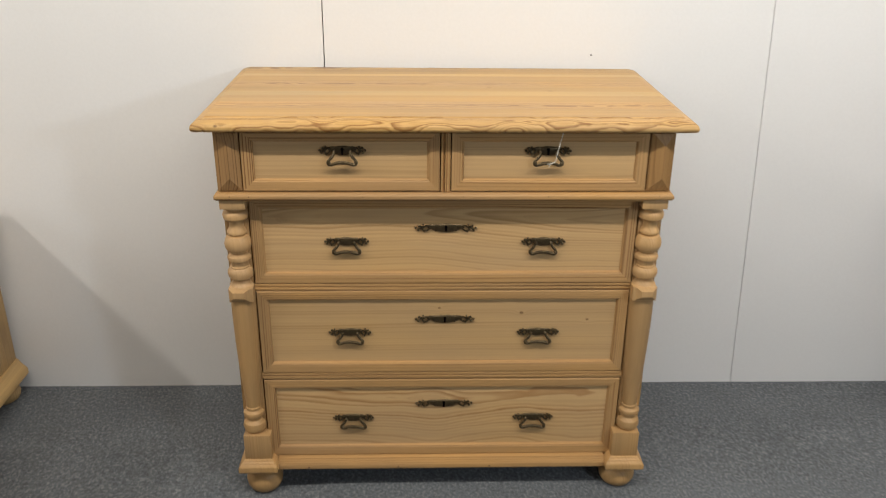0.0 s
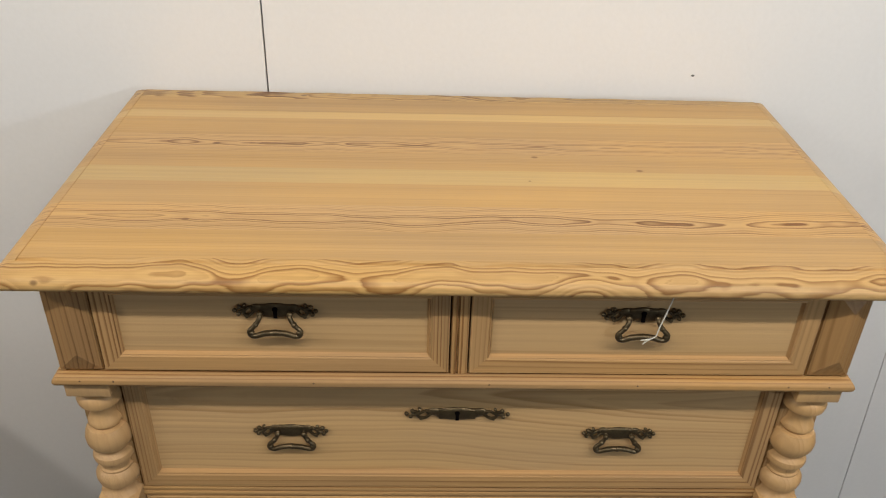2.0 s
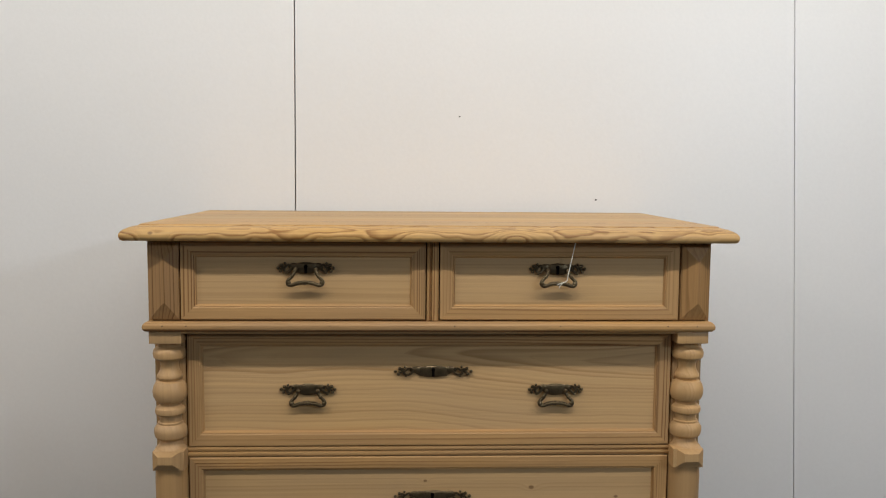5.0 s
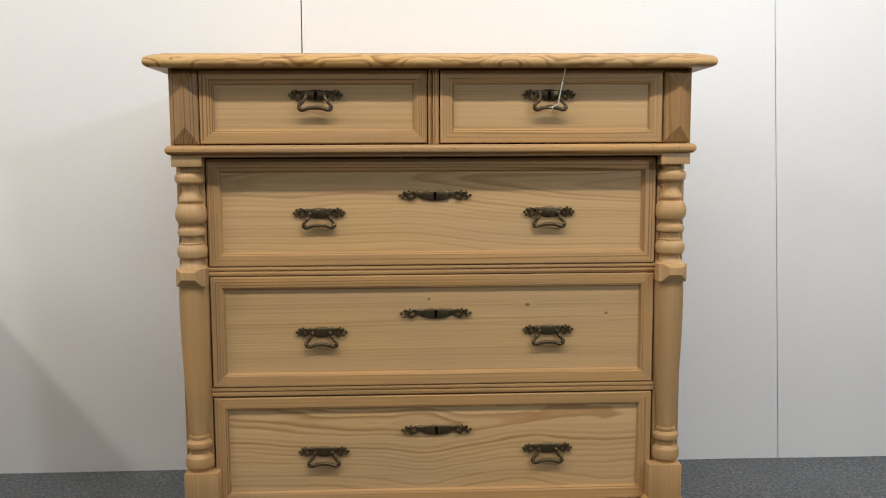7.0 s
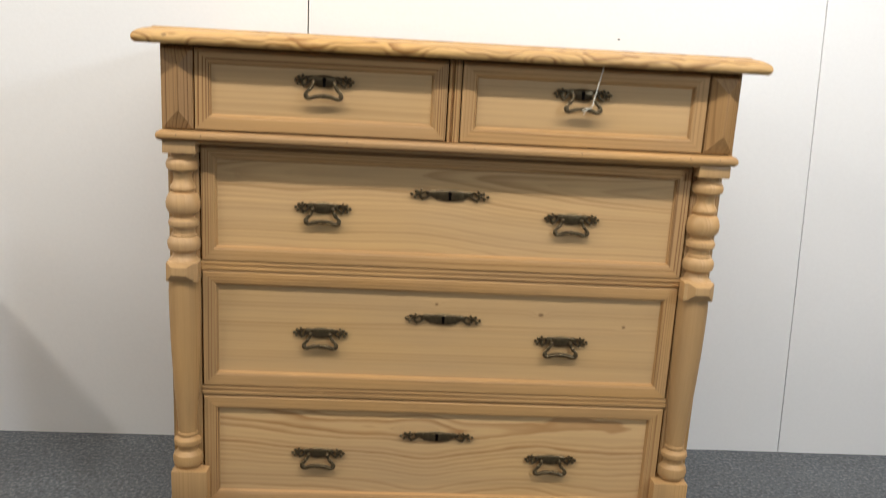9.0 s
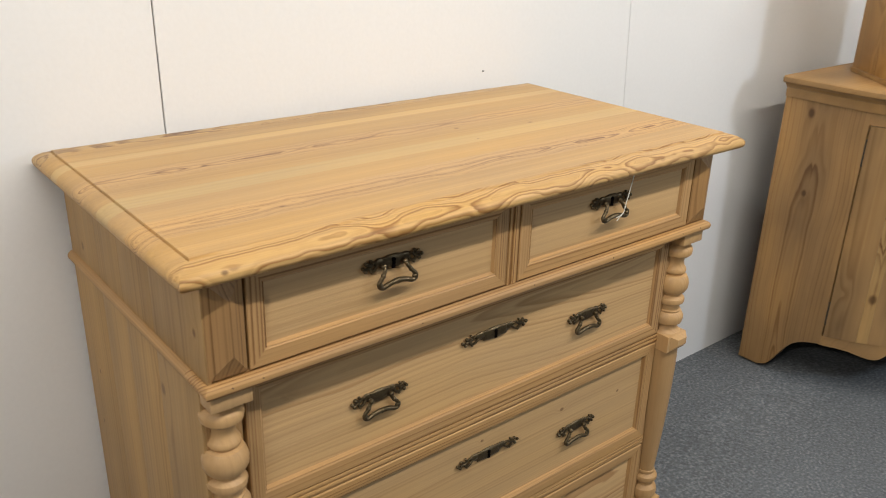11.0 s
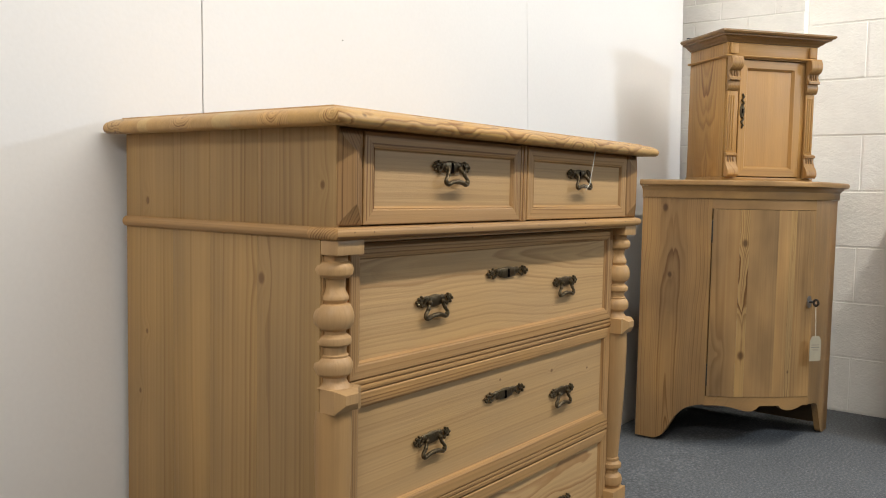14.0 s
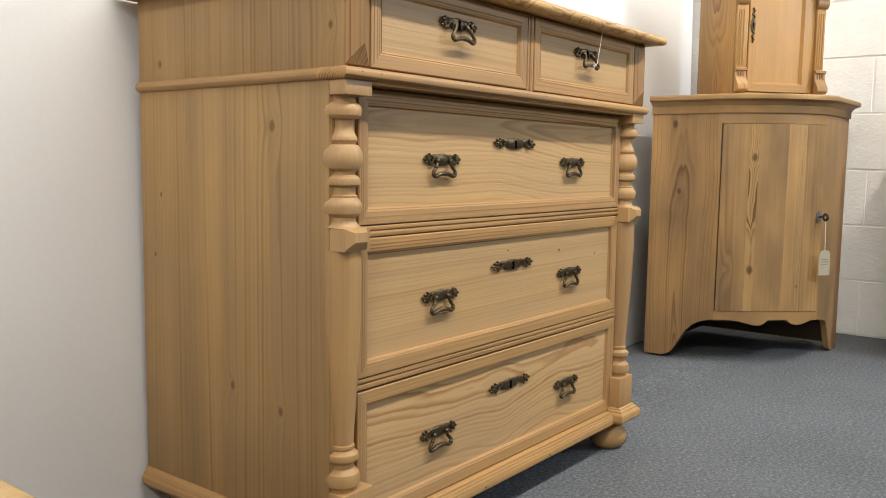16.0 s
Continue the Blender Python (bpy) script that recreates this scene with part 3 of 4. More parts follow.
# corner blocks beside the top drawers: a ridged block with hipped ends
def ridged_block(s):
    x0, x1 = s * 0.4335, s * HW
    xa, xb = min(x0, x1), max(x0, x1)
    back = part("corner_post", box(xa if s > 0 else xa + 0.0065, xb - 0.0065 if s > 0 else xb, 0.004, 0.04, 0.809, UNDER - 0.002, 0.001), W_POST, chest)
    xm, z0, z1 = (xa + xb) / 2 + 0.003, 0.8115, 0.944
    xa, xb = xa + 0.0015, xb - 0.0015
    bm = bmesh.new()
    b = [bm.verts.new(p) for p in ((xa, 0.005, z0), (xb, 0.005, z0), (xb, 0.005, z1), (xa, 0.005, z1))]
    f = [bm.verts.new(p) for p in ((xa, 0.001, z0), (xb, 0.001, z0), (xb, 0.001, z1), (xa, 0.001, z1))]
    lo = [bm.verts.new((xm + d, -0.0098, z0 + 0.029)) for d in (-0.0018, 0.0018)]
    hi = [bm.verts.new((xm + d, -0.0098, z1 - 0.029)) for d in (-0.0018, 0.0018)]
    for q in ((f[0], f[1], lo[1], lo[0]), (f[2], f[3], hi[0], hi[1]), (f[1], f[2], hi[1], lo[1]), (f[3], f[0], lo[0], hi[0]), (lo[0], lo[1], hi[1], hi[0]), b):
        bm.faces.new(q)
    for i in range(4):
        bm.faces.new((b[i], b[(i + 1) % 4], f[(i + 1) % 4], f[i]))
    part("ridged_block", bm, W_POST, back, sharp=20)


for s in (-1, 1):
    ridged_block(s)


# turned quarter columns
UPPER = [(.0200, .769), (.0200, .7590), (.0235, .7575), (.0272, .7530), (.0286, .7470), (.0272, .7400), (.0225, .7355), (.0175, .7345), (.0160, .7290), (.0157, .7230), (.0172, .7160), (.0205, .7105), (.0218, .7075), (.0218, .7040), (.0200, .7015), (.0185, .6985),
         (.0240, .6965), (.0280, .6895), (.0302, .6800), (.0294, .6705), (.0255, .6630), (.0205, .6600), (.0185, .6580), (.0185, .6545), (.0215, .6525), (.0255, .6490), (.0268, .6445), (.0258, .6395), (.0225, .6370), (.0195, .6360), (.0192, .6300), (.0195, .6250), (.0222, .6235), (.0218, .6205),
         (.0250, .6180), (.0285, .6120), (.0291, .6060), (.0272, .5975), (.0228, .5935), (.0195, .5915), (.0200, .5865), (.0225, .5815), (.0275, .5768)]
LOWER = [(.0275, .543), (.0285, .52), (.0283, .48), (.0272, .43), (.0252, .38), (.0222, .325), (.0188, .28), (.0168, .2535), (.0185, .2525), (.0192, .2495), (.0185, .2465), (.0170, .2455), (.020, .243), (.0245, .2395), (.0257, .235), (.0247, .2300), (.0205, .2268), (.0185, .2235), (.0185, .2170), (.0215, .214),
         (.026, .2095), (.0282, .2005), (.0268, .191), (.0215, .1858), (.0212, .1815)]
FOOT = [(.024, .070), (.0235, .060), (.026, .0545), (.035, .0505), (.042, .0425), (.0455, .030), (.0435, .018), (.037, .007), (.028, 0.0)]


def column(s):
    u, y = s * 0.4605, 0.030
    post = part("corner_post", box(s * (HW - 0.0065) if s < 0 else 0.4335, s * 0.4335 if s < 0 else HW - 0.0065, 0.031, 0.075, 0.07, 0.788, 0.001), W["z"], chest)
    part("capital", box(*(sorted((u + s * 0.0260, u - s * 0.0290))), -0.002, 0.0310, 0.7685, 0.7895, 0.0012), W_TURN, post)
    bm = bmesh.new()
    add_lathe(bm, UPPER, u, y)
    part("turned_shaft", bm, W_TURN, post, sharp=30)
    # middle block with its cut facets
    bm = bmesh.new()
    add_box(bm, *sorted((u + s * 0.0255, u - s * 0.0290)), 0.001, 0.0310, 0.5425, 0.577, 0.0008)
    fz0, fz1, (fx0, fx1) = 0.5435, 0.5765, sorted((u + s * 0.0250, u - s * 0.0225))
    outer = [(fx0, 0.0015, fz0), (fx1, 0.0015, fz0), (fx1, 0.0015, fz1), (fx0, 0.0015, fz1)]
    inner = [(fx0 + 0.011, -0.010, fz0 + 0.013), (fx1 - 0.011, -0.010, fz0 + 0.013), (fx1 - 0.011, -0.010, fz1 - 0.006), (fx0 + 0.011, -0.010, fz1 - 0.006)]
    add_loft(bm, [outer, inner])
    part("facet_block", bm, W_TURN, post, sharp=20)
    bm = bmesh.new()
    add_lathe(bm, [(r, z - 0.0065 * step(-z, -0.33, -0.25)) for r, z in LOWER], u, y)
    part("tapered_shaft", bm, W_SHAFT, post, sharp=30)
    c = s * 0.4535
    part("plinth_block", box(c - 0.0325, c + 0.0325, 0.0015, 0.07, 0.1045, 0.1755, 0.0012), W_SHAFT, post)
    # flared base under the plinth
    bm = bmesh.new()
    ring = lambda o, z: [(c - 0.0325 - o, 0.0015 - o, z), (c + 0.0325 + o * 0.9, 0.0015 - o, z), (c + 0.0325 + o * 0.9, 0.075, z), (c - 0.0325 - o, 0.075, z)] if s < 0 else [(c - 0.0325 - o * 0.9, 0.0015 - o, z), (c + 0.0325 + o, 0.0015 - o, z), (c + 0.0325 + o, 0.075, z), (c - 0.0325 - o * 0.9, 0.075, z)]
    add_loft(bm, [ring(0.0005, 0.1062), ring(0.0042, 0.1040), ring(0.0042, 0.1022), ring(0.0092, 0.0985), ring(0.0092, 0.0965), ring(0.0140, 0.0925), ring(0.0155, 0.0905), ring(0.0160, 0.0885), ring(0.0160, 0.0770), ring(0.0140, 0.0735), ring(0.008, 0.0690)])
    part("flared_base", bm, W_SHAFT, post, sharp=25)
    for yy in (0.045, 0.44):
        bm = bmesh.new()
        add_lathe(bm, [(r, 0.070 - (0.070 - z) * (80 / 70 if s < 0 else 1.0)) for r, z in FOOT], s * 0.451, yy, 32)
        part("bun_foot", bm, W_SHAFT, chest, sharp=60)
    # base strip along the side
    bm = bmesh.new()
    x_of = lambda o: s * (HW + o)
    prof = [(x_of(-0.015), 0.104), (x_of(0.002), 0.104), (x_of(0.004), 0.102), (x_of(0.0125), 0.089), (x_of(0.0135), 0.084), (x_of(0.0135), 0.077), (x_of(0.010), 0.071), (x_of(-0.015), 0.0695)]
    add_extrude_y(bm, prof, 0.0755, DEPTH)
    part("base_strip", bm, W["y"], chest, sharp=25)


for s in (-1, 1):
    column(s)

# bottom rail and the reeded rails between the drawers
bm = bmesh.new()
add_extrude_x(bm, [(0.05, 0.0970), (0.0225, 0.0970), (0.0165, 0.0960), (0.0155, 0.0940), (0.0175, 0.0928), (0.0125, 0.0918), (0.0115, 0.0898), (0.0135, 0.0886), (0.0088, 0.0876), (0.0078, 0.0856), (0.0098, 0.0844), (0.0068, 0.0832), (0.0062, 0.0815), (0.0066, 0.0715), (0.0095, 0.0680), (0.05, 0.0675)], -0.407, 0.407)
rail = part("bottom_rail", bm, W["x"], chest, sharp=30)
for x in (-0.332, -0.110, 0.118):
    bm = bmesh.new()
    add_blob(bm, (x, 0.0062, 0.0755), 0.0028, 0.0009, 0.0022, 8, 6)
    part("nail_hole", bm, NAIL, rail)
for z0, z1 in ((0.5582, 0.5752), (0.3207, 0.3377)):
    bm = bmesh.new()
    h = z1 - z0
    out = [(0.06, z1), (0.0275, z1), (0.0268, z1 - 0.12 * h), (0.0275, z1 - 0.36 * h), (0.031, z1 - 0.42 * h), (0.031, z1 - 0.47 * h), (0.0272, z1 - 0.52 * h), (0.0265, z1 - 0.72 * h), (0.0275, z1 - 0.95 * h), (0.0290, z0), (0.06, z0)]
    add_extrude_x(bm, out, -0.4325, 0.4325)
    part("drawer_rail", bm, W["x"], chest, sharp=40)
bm = bmesh.new()
add_extrude_x(bm, [(0.06, 0.788), (0.030, 0.788), (0.030, 0.7845), (0.06, 0.7845)], -0.4325, 0.4325)
part("drawer_rail", bm, W["x"], chest)
# fluted divider between the two top drawers
bm = bmesh.new()
add_loft(bm, [[(x, y, z) for x, y in ((-0.0105, 0.03), (-0.0105, 0.003), (-0.0092, 0.001), (-0.004, 0.0005), (-0.003, 0.0045), (-0.0015, 0.0045), (-0.0005, 0.0005), (0.0090, 0.001), (0.0105, 0.003), (0.0105, 0.03))] for z in (0.809, UNDER - 0.002)])
part("divider", bm, W["z"], chest)


def frame_strip(x0, x1, z0, z1, y, prof, side):
    """One mitred side of a raised frame round a panel. prof: (inwards, backwards) from the outer edge."""
    ends = {"bottom": ((x0, z0), (x1, z0), (1, 1), (-1, 1)), "top": ((x1, z1), (x0, z1), (-1, -1), (1, -1)),
            "left": ((x0, z1), (x0, z0), (1, -1), (1, 1)), "right": ((x1, z0), (x1, z1), (-1, 1), (-1, -1))}[side]
    p, q, dp, dq = ends
    bm = bmesh.new()
    add_loft(bm, [[(p[0] + dp[0] * t, y + d, p[1] + dp[1] * t) for t, d in prof], [(q[0] + dq[0] * t, y + d, q[1] + dq[1] * t) for t, d in prof]])
    return bm


def backplate(bm, cx, y, cz, wide):
    """Cast plate: an oval body with scrolled, beaded ends."""
    k = wide / 0.10
    add_blob(bm, (cx, y, cz), 0.0235 * k, 0.0034, 0.0108, 20, 8)
    add_box(bm, cx - 0.0175 * k, cx + 0.0175 * k, y - 0.0026, y + 0.003, cz - 0.0082, cz + 0.0086, 0.0015)
    for s in (-1, 1):
        add_blob(bm, (cx + s * 0.021 * k, y, cz + 0.003), 0.009 * k, 0.003, 0.0065, 12, 6)
        add_tube(bm, smooth_curve([(cx + s * 0.024 * k, y - 0.001, cz + 0.001), (cx + s * 0.031 * k, y - 0.002, cz - 0.006), (cx + s * 0.037 * k, y - 0.002, cz - 0.003), (cx + s * 0.0355 * k, y - 0.002, cz + 0.003), (cx + s * 0.041 * k, y - 0.002, cz + 0.005)], 4), 0.0022, 6)
        add_tube(bm, smooth_curve([(cx + s * 0.024 * k, y - 0.001, cz + 0.003), (cx + s * 0.030 * k, y - 0.002, cz + 0.0065), (cx + s * 0.035 * k, y - 0.002, cz + 0.002), (cx + s * 0.043 * k, y - 0.002, cz - 0.001)], 4), 0.0020, 6)
        for dx, dz, r in ((0.042, 0.0055, 0.0032), (0.0435, -0.0045, 0.0030), (0.0475, 0.0005, 0.0030), (0.0355, 0.0085, 0.0024), (0.034, -0.0075, 0.0026)):
            add_blob(bm, (cx + s * dx * k, y - 0.0015, cz + dz), r, 0.003, r, 8, 6)
    return bm


def keyhole(cx, y, cz, parent):
    bm = bmesh.new()
    add_blob(bm, (cx, y, cz + 0.0035), 0.0036, 0.0014, 0.0036, 10, 6)
    add_box(bm, cx - 0.0022, cx + 0.0022, y - 0.0012, y + 0.002, cz - 0.0085, cz + 0.002)
    part("keyhole", bm, BLACK, parent)


def bail(cx, y, cz, swing=0.0):
    half = [(0.0175, 0.0, 0.000), (0.0175, -0.0095, -0.0035), (0.0200, -0.0125, -0.0085), (0.0245, -0.0140, -0.0140), (0.0296, -0.0150, -0.0190), (0.0292, -0.0155, -0.0240), (0.0235, -0.0155, -0.0260), (0.013, -0.0155, -0.0228), (0.0, -0.0155, -0.0215)]
    half = [(x, dy * (0.85 if swing else 0.42), dz * 1.08) for x, dy, dz in half]
    pts = [(cx - x, y + dy, cz + dz) for x, dy, dz in half] + [(cx + x, y + dy, cz + dz) for x, dy, dz in reversed(half[:-1])]
    line = smooth_curve(pts, 4)
    n = len(line) - 1
    bm = bmesh.new()
    add_tube(bm, line, [0.0029 + 0.0009 * math.sin(math.pi * i / n) ** 4 for i in range(n + 1)], 8)
    for s in (-1, 1):
        add_blob(bm, (cx + s * 0.0175, y - 0.0055, cz - 0.002), 0.0042, 0.0042, 0.0042, 10, 8)
        add_blob(bm, (cx + s * 0.0285, y - (0.0128 if swing else 0.0066), cz - 0.0240), 0.0044, 0.0038, 0.0044, 10, 8)
        add_blob(bm, (cx + s * 0.0225, y - (0.0115 if swing else 0.0060), cz - 0.0125), 0.0036, 0.0038, 0.0038, 10, 8)
    for k in (-1, 0, 1):
        add_blob(bm, (cx + k * 0.0062, y - (0.0130 if swing else 0.0067), cz - 0.0234), 0.0040 - 0.0008 * abs(k), 0.0040, 0.0044 - 0.001 * abs(k), 10, 6)
    return bm


FRAME = [(0.0, 0.022), (0.0, 0.0014), (0.0014, 0.0), (0.0120, 0.0004), (0.0205, 0.0012), (0.0225, 0.0026), (0.0236, 0.0050), (0.0260, 0.0165), (0.0268, 0.0175), (0.0268, 0.022)]


def drawer(x0, x1, z0, z1, y, handles, lock, face=W_PANEL, frame=FRAME, sunk=0.0090):
    body = part("drawer", box(x0 + 0.002, x1 - 0.002, y + 0.0215, y + 0.034, z0 + 0.002, z1 - 0.002, 0.0005), W["x"], chest)
    frame = [(a, d if d < 0.003 or d > 0.02 else sunk * d / 0.0175) for a, d in frame]
    t = frame[-1][0]
    part("panel", box(x0 + t - 0.004, x1 - t + 0.004, y + sunk, y + 0.0214, z0 + t - 0.004, z1 - t + 0.004, 0), face, body)
    for side in ("bottom", "top", "left", "right"):
        part("moulding", frame_strip(x0, x1, z0, z1, y, frame, side), W["x"] if side in ("bottom", "top") else W["z"], body, sharp=25)
    py = y + sunk - 0.0015
    for hx, hz, hole in handles:
        plate = part("backplate", backplate(bmesh.new(), hx, py, hz, 0.10), BRASS, body, "cast aged-brass backplate", sharp=60)
        part("bail", bail(hx, py, hz, 1.0 if hole else 0.0), BRASS, body, "swinging aged-brass bail", sharp=60)
        if hole:
            keyhole(hx, py - 0.0034, hz, body)
    if lock:
        part("escutcheon", backplate(bmesh.new(), lock[0], py, lock[1], 0.142), BRASS, body, "scrolled brass escutcheon", sharp=60)
        keyhole(lock[0], py - 0.0034, lock[1], body)
    return body


# two short drawers above three long ones
drawer(-0.4315, -0.0125, 0.8105, 0.9455, 0.0, [(-0.2185, 0.9000, True)], None, sunk=0.0068)
drawer(0.0125, 0.4315, 0.8105, 0.9455, 0.0, [(0.2175, 0.8995, True)], None, sunk=0.0068)
for (z0, z1), hz, kz, face in (((0.5770, 0.7830), 0.6785, 0.7110, W_PANEL_FLAME), ((0.3395, 0.5565), 0.4455, 0.4800, W_PANEL), ((0.0985, 0.3175), 0.2045, 0.2450, W_PANEL_BANDS)):
    drawer(-0.4300, 0.4300, z0, z1, 0.027, [(-0.2195, hz, False), (0.2235, hz - 0.001, False)], (0.003, kz), face)

# a white string knotted to the short drawer's handle
tie = thing("tag_string", (CX + 0.2175, FY - 0.009, 0.9015), "white cotton string tied to a brass drawer handle", "string")
bm = bmesh.new()
add_tube(bm, smooth_curve([(0.0265, -0.008, 0.0440), (0.0235, -0.007, 0.028), (0.019, -0.006, 0.005), (0.0155, -0.005, -0.012), (0.0135, -0.0045, -0.0235), (0.007, -0.006, -0.027), (0.003, -0.005, -0.031), (0.000, -0.003, -0.037)], 5), 0.0008, 6)
add_tube(bm, smooth_curve([(0.007, -0.006, -0.027), (0.001, -0.005, -0.029), (-0.003, -0.003, -0.031)], 4), 0.0007, 6)
part("string", bm, STRING, tie)

# ---- the bow-fronted corner cabinet ----
KX, KY, KZ = 1.850, 1.800, 0.0
cabinet = thing("corner_cabinet", (KX, KY, KZ), "waxed pine bow-fronted corner cabinet with one planked door", "cabinet")
PA, PB, PC, PD, PE = (Vector((x - 1.85, y - 1.83)) for x, y in ((1.578, 2.085), (1.578, 1.838), (1.820, 1.568), (2.121, 1.568), (2.121, 2.085)))
BOW = 0.045


def bow(s):
    n = Vector((-(PB - PC).y, (PB - PC).x)).normalized()
    n = n if n.x < 0 else -n
    return PB + (PC - PB) * s + n * 4 * BOW * s * (1 - s)


def bow_normal(s):
    t = (bow(min(s + 0.01, 1)) - bow(max(s - 0.01, 0))).normalized()
    n = Vector((-t.y, t.x))
    return n if n.x + n.y < 0 else -n


def add_bow_slab(bm, s0, s1, low, high, out, thick, steps=10):
    rings = []
    for i in range(steps + 1):
        s = s0 + (s1 - s0) * i / steps
        p, n = bow(s), bow_normal(s)
        o, q = p + n * out, p + n * (out - thick)
        z0, z1 = low(s), high(s)
        rings.append([(o.x, o.y, z0), (o.x, o.y, z1), (q.x, q.y, z1), (q.x, q.y, z0)])
    return add_loft(bm, rings)


def foot_outline(a, b, foot, z_top):
    """A stile that runs down into a bracket foot: along a to b, foot at a's end."""
    d = b - a
    sg = 1 if d > 0 else -1
    curve = smooth_curve([(a + sg * foot, 0.0, 0), (a + sg * (foot + 0.03), 0.015, 0), (a + sg * (foot + 0.056), 0.054, 0), (a + sg * (foot + 0.083), 0.098, 0), (a + sg * (foot + 0.118), 0.129, 0), (b - sg * 0.01, 0.148, 0)], 4)
    return [(a, 0.0)] + [(p.x, p.y) for p in curve] + [(b, 0.148), (b, z_top), (a, z_top)]


left = foot_outline(PA.y, PB.y, 0.066, 0.8480)
bm = bmesh.new()
add_loft(bm, [[(PA.x, y, z) for y, z in left], [(PA.x + 0.02, y, z) for y, z in left]])
part("side_stile", bm, W_CAB_SIDE, cabinet)
right = foot_outline(PD.x, PC.x, 0.062, 0.8480)
bm = bmesh.new()
add_loft(bm, [[(x, PD.y, z) for x, z in right], [(x, PD.y + 0.02, z) for x, z in right]])
part("side_stile", bm, W_CAB["z"], cabinet)


def sag(s):
    return 0.007 * 4 * s * (1 - s)


def scallop(s):
    knots = [(0.0, .148), (.10, .151), (.20, .149), (.29, .141), (.35, .1365), (.40, .1370), (.44, .144), (.455, .150), (.47, .156), (.66, .156), (.675, .149), (.70, .143), (.74, .1385), (.80, .1375), (.86, .142), (.93, .151), (1.0, .148)]
    for (a, za), (b, zb) in zip(knots, knots[1:]):
        if a <= s <= b:
            return za + (zb - za) * (s - a) / (b - a)
    return .148


bm = bmesh.new()
add_bow_slab(bm, 0.0, 1.0, scallop, lambda s: 0.1785 + sag(s), 0.002, 0.022, 60)
part("apron", bm, W_CAB_RAIL, cabinet)
bm = bmesh.new()
add_bow_slab(bm, 0.0, 1.0, lambda s: 0.8145, lambda s: 0.8480, 0.0, 0.02, 16)
part("header_rail", bm, W_CAB_RAIL, cabinet)
bm = bmesh.new()
add_bow_slab(bm, 0.015, 0.985, lambda s: 0.180 + sag(s), lambda s: 0.8125, -0.006, 0.014, 16)
door = part("door", bm, W_CAB["z"], cabinet, "bowed planked door, closed")
cuts = [0.012, 0.235, 0.315, 0.58, 0.70, 0.765, 0.988]


def door_flame(s, often):
    """Wood with a pale flame that runs up the door's bow at s."""
    p, n = bow(s), bow_normal(s)
    return wood("waxed_pine_flame", "z", (0.41, 0.258, 0.108), CAB_DARK, spacing=0.0060, contrast=1.3, figure=0.4, along=4.0, across=24.0, tone=0.2, knots=0.0, rough=0.4, knot=CAB_KNOT, blotch=0.3,
                core=(p.x, p.y, -n.x, -n.y, 0.007, 0.010, often, 0.03, 0.06 if s < 0.5 else -0.06), spots=((p.x, p.y, 0.325, 0.010), (p.x, p.y, 0.702, 0.009)) if s < 0.5 else ((p.x, p.y, 0.27, 0.005),))


FLAMES = {1: door_flame(0.28, 5.0), 4: door_flame(0.735, 7.0)}
for k, (s0, s1) in enumerate(zip(cuts, cuts[1:])):
    bm = bmesh.new()
    add_bow_slab(bm, s0, s1 - 0.001, lambda s: 0.1795 + sag(s), lambda s: 0.8130, 0.004, 0.010, 5)
    part("plank", bm, FLAMES[k] if k in FLAMES else W_CAB_DOOR, door)
for z0, z1 in ((0.215, 0.29), (0.70, 0.775)):
    p, n = bow(0.008), bow_normal(0.0)
    bm = bmesh.new()
    add_tube(bm, [(p.x + n.x * 0.001, p.y + n.y * 0.001, z0), (p.x + n.x * 0.001, p.y + n.y * 0.001, z1)], 0.0032, 8)
    part("hinge", bm, IRON, door)


def cabinet_ring(o, z):
    """The outline of the cabinet's front pushed out by o, closed at the wall."""
    k = 0.4142 * o
    pts = [(PA.x - o, PA.y), (PB.x - o, PB.y - 0.2 * o)]
    for i in range(1, 16):
        p, n = bow(i / 16), bow_normal(i / 16)
        pts.append((p.x + n.x * o, p.y + n.y * o))
    pts += [(PC.x - 0.2 * o, PC.y - o), (PD.x + o * 0.6, PD.y - o), (PD.x + o * 0.6, PE.y), (PE.x - 0.05, PE.y)]
    return [(x, y, z) for x, y in pts]


bm = bmesh.new()
add_loft(bm, [cabinet_ring(o, z) for o, z in ((0.005, 0.8485), (0.006, 0.8500), (0.006, 0.8740), (0.009, 0.8755), (0.011, 0.8800), (0.018, 0.8860), (0.025, 0.8895))])
part("cornice", bm, W_CAB_RAIL, cabinet, sharp=40)
bm = bmesh.new()
add_loft(bm, [cabinet_ring(o, z) for o, z in ((0.029, 0.8903), (0.033, 0.893), (0.034, 0.900), (0.033, 0.906), (0.028, 0.910))])
part("top_board", bm, W_CAB_RAIL, cabinet, sharp=40)
bm = bmesh.new()
add_loft(bm, [[(PA.x + 0.02, PA.y - 0.012, z), (PE.x, PE.y - 0.012, z), (PE.x, PE.y, z), (PA.x + 0.02, PA.y, z)] for z in (0.02, 0.857)])
part("back_panel", bm, DUSK, cabinet)
bm = bmesh.new()
add_loft(bm, [[(PE.x - 0.012, PD.y + 0.02, z), (PE.x, PD.y + 0.02, z), (PE.x, PE.y - 0.012, z), (PE.x - 0.012, PE.y - 0.012, z)] for z in (0.02, 0.857)])
part("back_panel", bm, DUSK, cabinet)
bm = bmesh.new()
